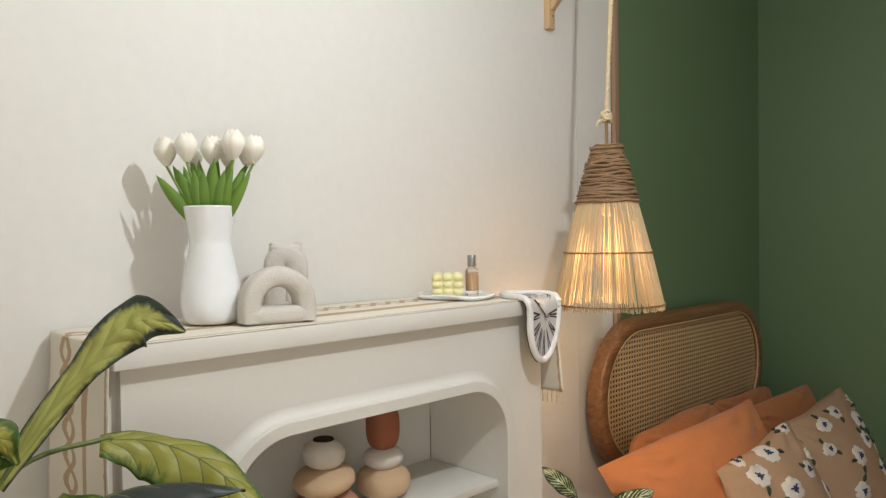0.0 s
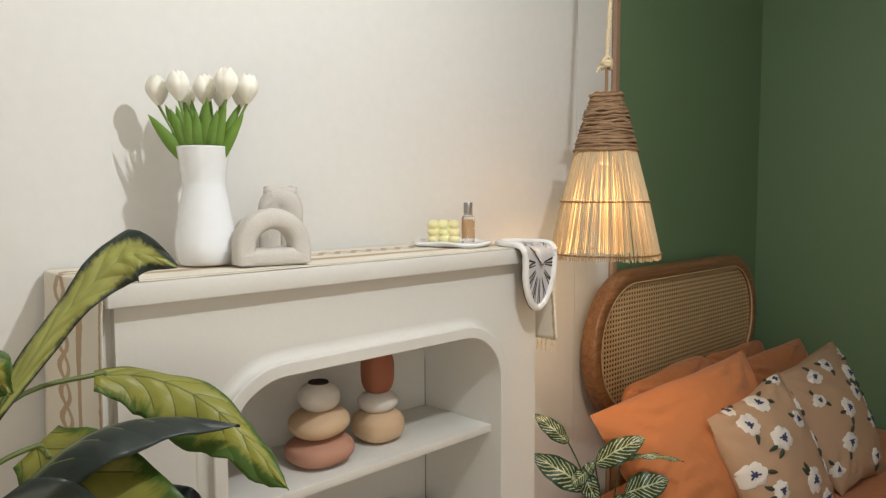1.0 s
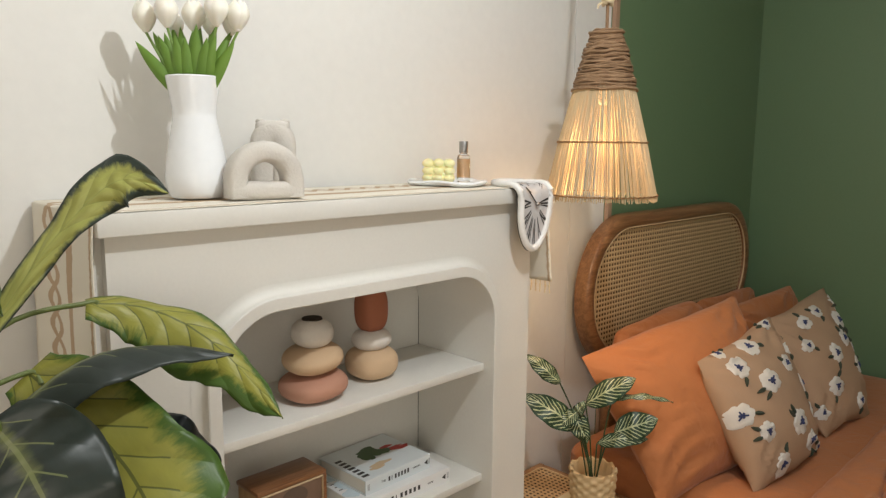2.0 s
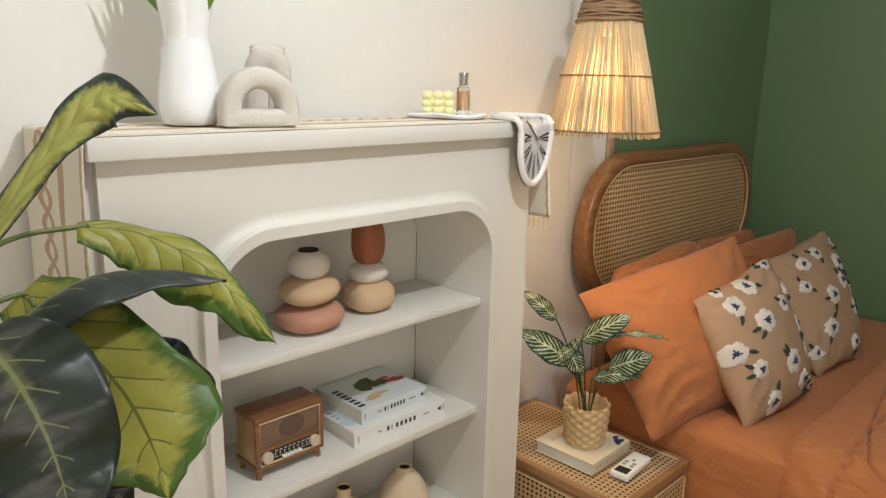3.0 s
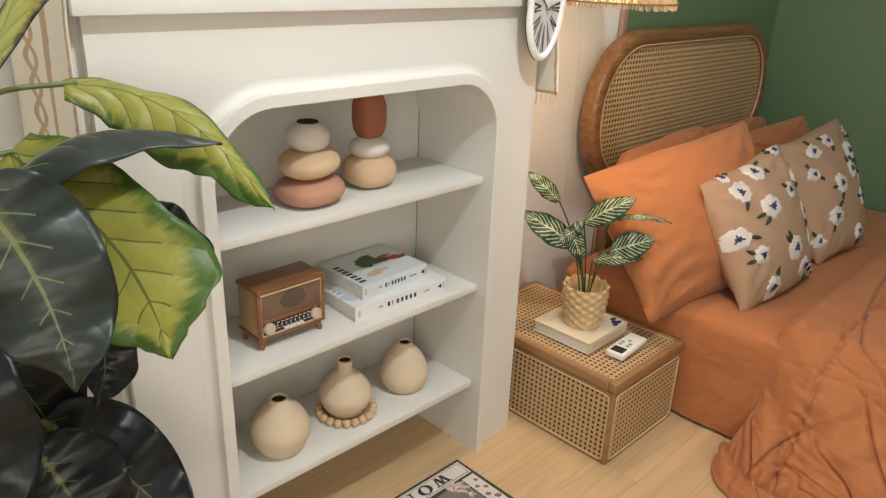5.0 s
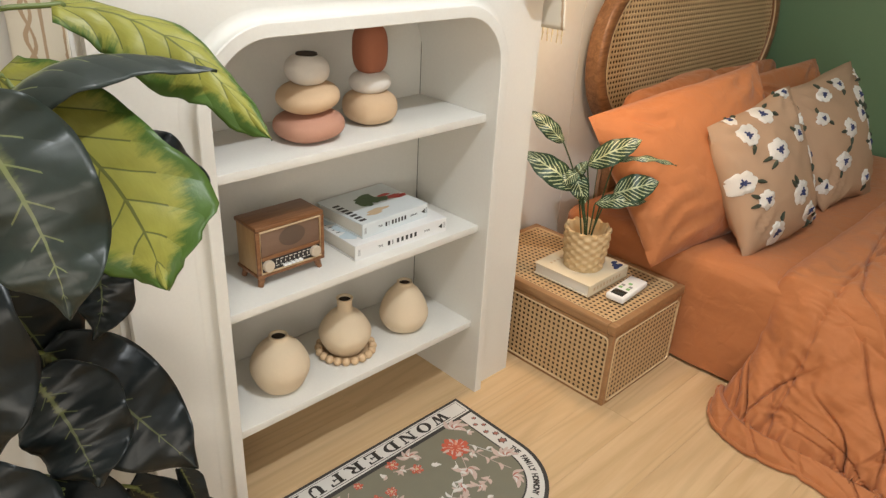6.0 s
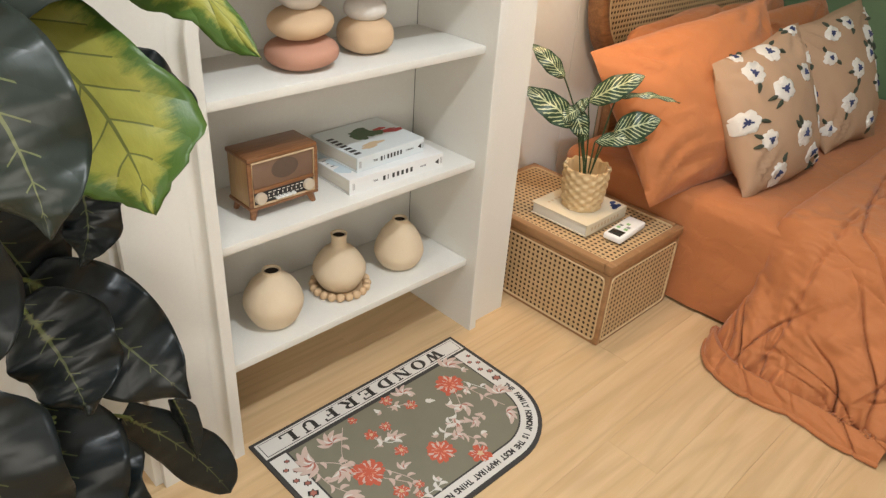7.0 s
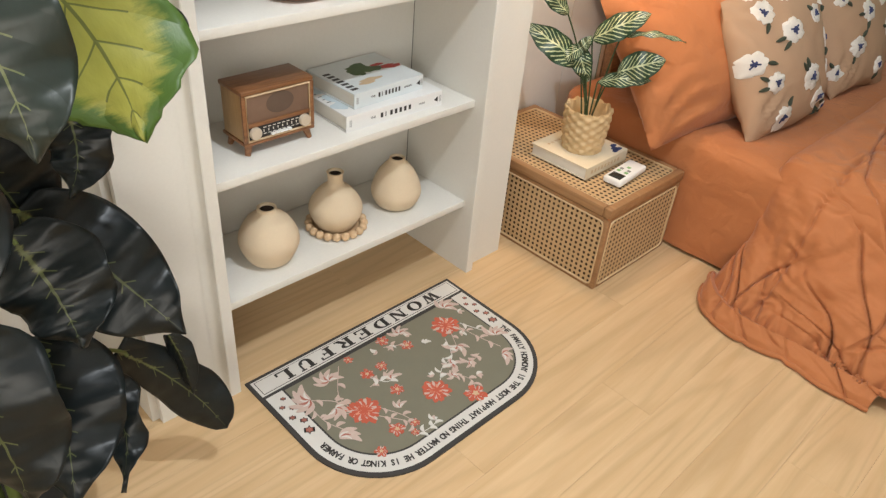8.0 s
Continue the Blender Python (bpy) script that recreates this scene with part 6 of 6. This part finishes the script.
    for pts, n in ((((-0.117, -0.085), (-0.169, -0.154), (-0.172, -0.206)), 4), (((-0.14, -0.253), (-0.104, -0.304), (-0.111, -0.338)), 5), (((0.188, -0.154), (0.201, -0.219), (0.217, -0.271)), 5), (((-0.116, -0.343), (-0.073, -0.345), (-0.054, -0.338)), 5),
                   (((-0.102, -0.178), (-0.066, -0.174), (-0.038, -0.161)), 3), (((0.133, -0.169), (0.105, -0.221), (0.069, -0.239)), 4), (((0.047, -0.244), (0.084, -0.297), (0.066, -0.340)), 6), (((-0.235, -0.15), (-0.232, -0.20), (-0.21, -0.25)), 4), (((-0.197, -0.18), (-0.185, -0.208), (-0.16, -0.222)), 1), (((-0.125, -0.235), (-0.10, -0.283), (-0.094, -0.315)), 2), (((0.20, -0.15), (0.218, -0.19), (0.24, -0.235)), 2), (((0.166, -0.15), (0.152, -0.175), (0.137, -0.203)), 2), (((-0.085, -0.155), (-0.062, -0.190), (-0.025, -0.186)), 3), (((-0.222, -0.13), (-0.185, -0.165), (-0.180, -0.205)), 2), (((0.03, -0.26), (0.06, -0.235), (0.10, -0.225)), 4), (((0.0, -0.10), (0.03, -0.115), (0.055, -0.12)), 3), (((0.16, -0.255), (0.13, -0.262), (0.10, -0.25)), 5)):
        sprig(pts, rnd.choice((PINK, PINK, MAT_WHITE)), 0.0066, n)


door_mat()


# ---- large variegated plant ----
# half-widths along leaves that narrow to a drawn-out tip
LOBES = {
    "waisted": ((0, 0.36), (0.12, 0.64), (0.3, 0.76), (0.45, 0.82), (0.62, 1.02), (0.72, 1.0), (0.82, 0.64), (0.91, 0.29), (0.97, 0.10), (1, 0.0)),
    "curled": ((0, 0.42), (0.08, 0.52), (0.22, 0.80), (0.4, 1.0), (0.55, 0.98), (0.68, 0.78), (0.77, 0.52), (0.86, 0.46), (0.94, 0.24), (1, 0.0)),
}


def lobe(rows, u):
    for (a, wa), (b, wb) in zip(rows, rows[1:]):
        if u <= b:
            f = (u - a) / (b - a)
            return wa + (wb - wa) * f * f * (3 - 2 * f)
    return 0.0


def big_plant():
    ox, oy = -0.30, -0.13
    t = thing("large_houseplant", pose(ox, oy, 0), "tall artificial dieffenbachia with dark and yellow-green leaves", "houseplant")
    o = Vector((ox, oy, 0))
    bm = bmesh.new()
    lathe(bm, [(0, 0), (0.075, 0), (0.082, 0.006), (0.098, 0.17), (0.100, 0.175), (0.092, 0.175), (0.088, 0.15), (0, 0.15)], 36)
    part("pot", bm, POT_DARK, t, "plain dark pot", 50)
    for x, y, h, r in ((0.0, 0.0, 1.00, 0.011), (0.02, -0.02, 0.72, 0.010), (-0.015, -0.025, 0.9, 0.009)):
        bm = bmesh.new()
        tube(bm, curve_points([(x, y, 0.12), (x + 0.008, y - 0.006, h * 0.5), (x + 0.03, y - 0.01, h)]), r, 10, False, lambda u: 1 - 0.45 * u)
        part("trunk", bm, PLANT_STEM, t, "green-brown stem", 60)

    def leaf(mid, width, face, mat_, label, droop=0.25, fold=0.0, stem_from=None, wave=0.013, asym=0.0, club=False, peak=0.80):
        """mid: points of the midrib from the stalk to the tip; face: where its upper side looks."""
        line = curve_points([Vector(q) - o for q in mid], 8)
        n = len(line) - 1
        bm = bmesh.new()
        if stem_from is not None:
            s0 = Vector(stem_from) - o
            tube(bm, curve_points([s0, s0.lerp(line[0], 0.5) + Vector((0, 0, 0.05)), line[0], line[2]], 6), 0.0034, 7)
            part("petiole", bm, PLANT_STEM, t, "slim green leaf stalk", 60)
            bm = bmesh.new()
        fv = Vector(face).normalized()

        def blade(u, v):
            k = u * n
            i = min(int(k), n - 1)
            p = line[i].lerp(line[i + 1], k - i)
            d = (line[min(i + 2, n)] - line[max(i - 1, 0)]).normalized()
            sv = d.cross(fv).normalized()
            nv = sv.cross(d).normalized()
            c = 2 * v - 1
            w = width * (math.sin(math.pi * min(0.10 + 0.90 * u ** peak, 1.0)) ** 0.72) * (1 + asym * c)
            if club == "fan":
                # widens to two corners, then runs straight to the point
                w = width * (0.32 + 0.68 * min(u / 0.70, 1.0) ** 1.2) * min((1 - u) / 0.30, 1.0) ** 0.85
            elif club in LOBES:
                w = width * lobe(LOBES[club], u) * (1 + asym * c)
            elif club == "round":
                w = width * (0.55 + 0.45 * min(u / 0.6, 1.0)) * max(1 - (max(u - 0.62, 0) / 0.38) ** 2, 0) ** 0.5
            elif u > 0.82:
                w *= 1 - 0.55 * (u - 0.82) / 0.18
            if u > 0.999:
                w = 0.0006
            ang = fold * abs(c)
            out = w * c * math.cos(ang)
            up = -droop * w * abs(c) ** 1.6 + w * abs(c) * math.sin(ang)
            ripple = wave * abs(c) ** 1.5 * math.sin(u * 17 + (2 if c > 0 else 0)) + 0.10 * wave * math.sin(u * 60)
            return p + sv * out + nv * (up + ripple)

        grid_mesh(bm, 36, 18, blade)
        ob = part("leaf", bm, mat_, t, label, 80)
        sol = ob.modifiers.new("thickness", "SOLIDIFY")
        sol.thickness, sol.offset = 0.0011, 0.0

    B, K, M = "yellow-green leaf with dark green margin", "dark blackish-green leaf with pale midrib", "yellow-hearted leaf with dark margin"
    # upper folded leaf
    leaf([(-0.190, -0.160, 1.050), (-0.128, -0.175, 1.143), (-0.091, -0.195, 1.193), (-0.062, -0.215, 1.224), (-0.040, -0.232, 1.230), (-0.008, -0.250, 1.214)], 0.033, (-0.62, -0.74, 0.15), LEAF_MIXED, M, 0.18, 0.0, (-0.27, -0.14, 0.88), wave=0.006, club="fan")
    # right-reaching bright leaf
    leaf([(-0.061, -0.107, 1.066), (-0.005, -0.125, 1.057), (0.039, -0.160, 1.035), (0.068, -0.205, 1.004), (0.087, -0.255, 0.966), (0.100, -0.311, 0.926)], 0.044, (-0.36, -0.42, 0.83), LEAF_BRIGHT, B, 0.42, 0.0, (-0.27, -0.14, 0.94), wave=0.006, asym=0.32, club="curled")
    # dark leaf seen along its edge
    leaf([(-0.185, -0.190, 0.960), (-0.120, -0.190, 1.005), (-0.060, -0.195, 1.022), (0.010, -0.215, 1.018), (0.072, -0.243, 1.000)], 0.047, (0.12, 0.0, 0.95), LEAF_DEEP, K, 0.55, 0.0, (-0.27, -0.14, 0.85), wave=0.003)
    # large bright leaf
    leaf([(-0.140, -0.135, 0.998), (-0.099, -0.184, 0.943), (-0.068, -0.238, 0.884), (-0.058, -0.290, 0.828), (-0.061, -0.332, 0.780)], 0.090, (-0.45, -0.80, 0.38), LEAF_BRIGHT, B, 0.14, 0.0, (-0.28, -0.15, 0.84), wave=0.010, club="waisted")
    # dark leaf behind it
    leaf([(-0.06, -0.19, 0.93), (0.000, -0.225, 0.895), (0.046, -0.258, 0.841)], 0.034, (-0.3, -0.7, 0.6), LEAF_SHADED, K, 0.3)
    # near dark leaf
    leaf([(-0.226, -0.340, 1.020), (-0.206, -0.362, 0.980), (-0.192, -0.386, 0.925), (-0.187, -0.405, 0.875), (-0.187, -0.416, 0.830)], 0.066, (-0.38, -0.78, 0.46), LEAF_DEEP, K, 0.20, 0.0, (-0.28, -0.17, 0.86))
    # lower tiers, their colour lowered for the shade of the foliage above
    leaf([(-0.068, -0.105, 0.755), (-0.068, -0.122, 0.715), (-0.078, -0.142, 0.675), (-0.100, -0.152, 0.635)], 0.044, (-0.5, -0.7, 0.4), LEAF_SHADED, K, 0.35, 0.0, (-0.27, -0.14, 0.7))
    leaf([(-0.180, -0.145, 0.610), (-0.163, -0.190, 0.560), (-0.156, -0.225, 0.515), (-0.155, -0.253, 0.478)], 0.070, (-0.50, -0.66, 0.56), LEAF_SHADED, K, 0.16, 0.0, (-0.28, -0.15, 0.58), asym=-0.1)
    leaf([(-0.150, -0.080, 0.600), (-0.090, -0.115, 0.525), (-0.045, -0.160, 0.455), (-0.004, -0.213, 0.391)], 0.088, (-0.42, -0.62, 0.66), LEAF_SHADED, K, 0.16, 0.0, (-0.28, -0.14, 0.55), asym=0.1)
    leaf([(-0.080, -0.115, 0.330), (-0.026, -0.128, 0.262), (0.024, -0.150, 0.180), (0.056, -0.178, 0.105)], 0.048, (-0.45, -0.60, 0.65), LEAF_SHADED, K, 0.28, 0.0, (-0.28, -0.14, 0.36), wave=0.004, club="round")
    leaf([(0.000, -0.130, 0.330), (0.010, -0.145, 0.275), (0.012, -0.160, 0.205)], 0.022, (-0.6, -0.5, 0.4), LEAF_SHADED, K, 0.5, wave=0.002)
    leaf([(-0.185, -0.105, 0.410), (-0.187, -0.165, 0.345), (-0.200, -0.215, 0.290), (-0.225, -0.270, 0.225)], 0.090, (-0.35, -0.72, 0.60), LEAF_SHADED, K, 0.18, 0.0, (-0.29, -0.14, 0.38))
    leaf([(-0.107, -0.125, 0.330), (-0.112, -0.170, 0.280), (-0.125, -0.215, 0.232), (-0.160, -0.258, 0.188)], 0.030, (-0.6, -0.5, 0.5), LEAF_SHADED, K, 0.4, 0.0, (-0.28, -0.14, 0.36))
    leaf([(-0.215, -0.055, 0.76), (-0.175, -0.060, 0.68), (-0.145, -0.065, 0.60), (-0.130, -0.07, 0.53)], 0.080, (-0.4, -0.8, 0.4), LEAF_SHADED, K, 0.2, 0.0, (-0.27, -0.12, 0.66))
    leaf([(-0.300, -0.21, 0.86), (-0.275, -0.255, 0.80), (-0.255, -0.285, 0.70), (-0.255, -0.29, 0.62)], 0.070, (-0.5, -0.8, 0.3), LEAF_SHADED, K, 0.25, 0.0, (-0.29, -0.15, 0.74))
    leaf([(-0.300, -0.20, 0.55), (-0.285, -0.25, 0.48), (-0.275, -0.28, 0.38), (-0.275, -0.29, 0.29)], 0.085, (-0.5, -0.8, 0.3), LEAF_SHADED, K, 0.25, 0.0, (-0.29, -0.15, 0.48))
    leaf([(-0.250, -0.190, 1.060), (-0.228, -0.215, 1.100), (-0.208, -0.238, 1.125), (-0.190, -0.25, 1.095)], 0.030, (-0.5, -0.7, 0.5), LEAF_BRIGHT, B, 0.4, 0.0, (-0.28, -0.14, 0.90))


big_plant()


# ---- floor planks ----
def planks():
    rnd = random.Random(3)
    width, length = 0.128, 1.05
    made = {}

    def plank(x0, x1, y0, y1):
        key = (round(x1 - x0, 3), round(y1 - y0, 3))
        if key not in made:
            me = bpy.data.meshes.new("plank")
            bm = bmesh.new()
            box(bm, 0, x1 - x0 - 0.0002, 0, y1 - y0 - 0.0002, -0.006, 0.0)
            top = [e for e in bm.edges if all(v.co.z > -0.001 for v in e.verts)]
            bmesh.ops.bevel(bm, geom=top, offset=0.0003, segments=1, affect="EDGES")
            bm.to_mesh(me)
            bm.free()
            me.materials.append(OAK)
            made[key] = me
        ob = new("plank", made[key])
        ob.parent = floor
        ob.location = (x0, y0, 0)

    y = SY
    row = 0
    while y < WY - 1e-6:
        y1 = min(y + width, WY)
        x = WX - (row * 0.37 % 1.0) * length
        while x < EX - 1e-6:
            a, b = max(x, WX), min(x + length, EX)
            if b - a > 0.02:
                plank(a, b, y, y1)
            x += length
        y = y1
        row += 1


planks()
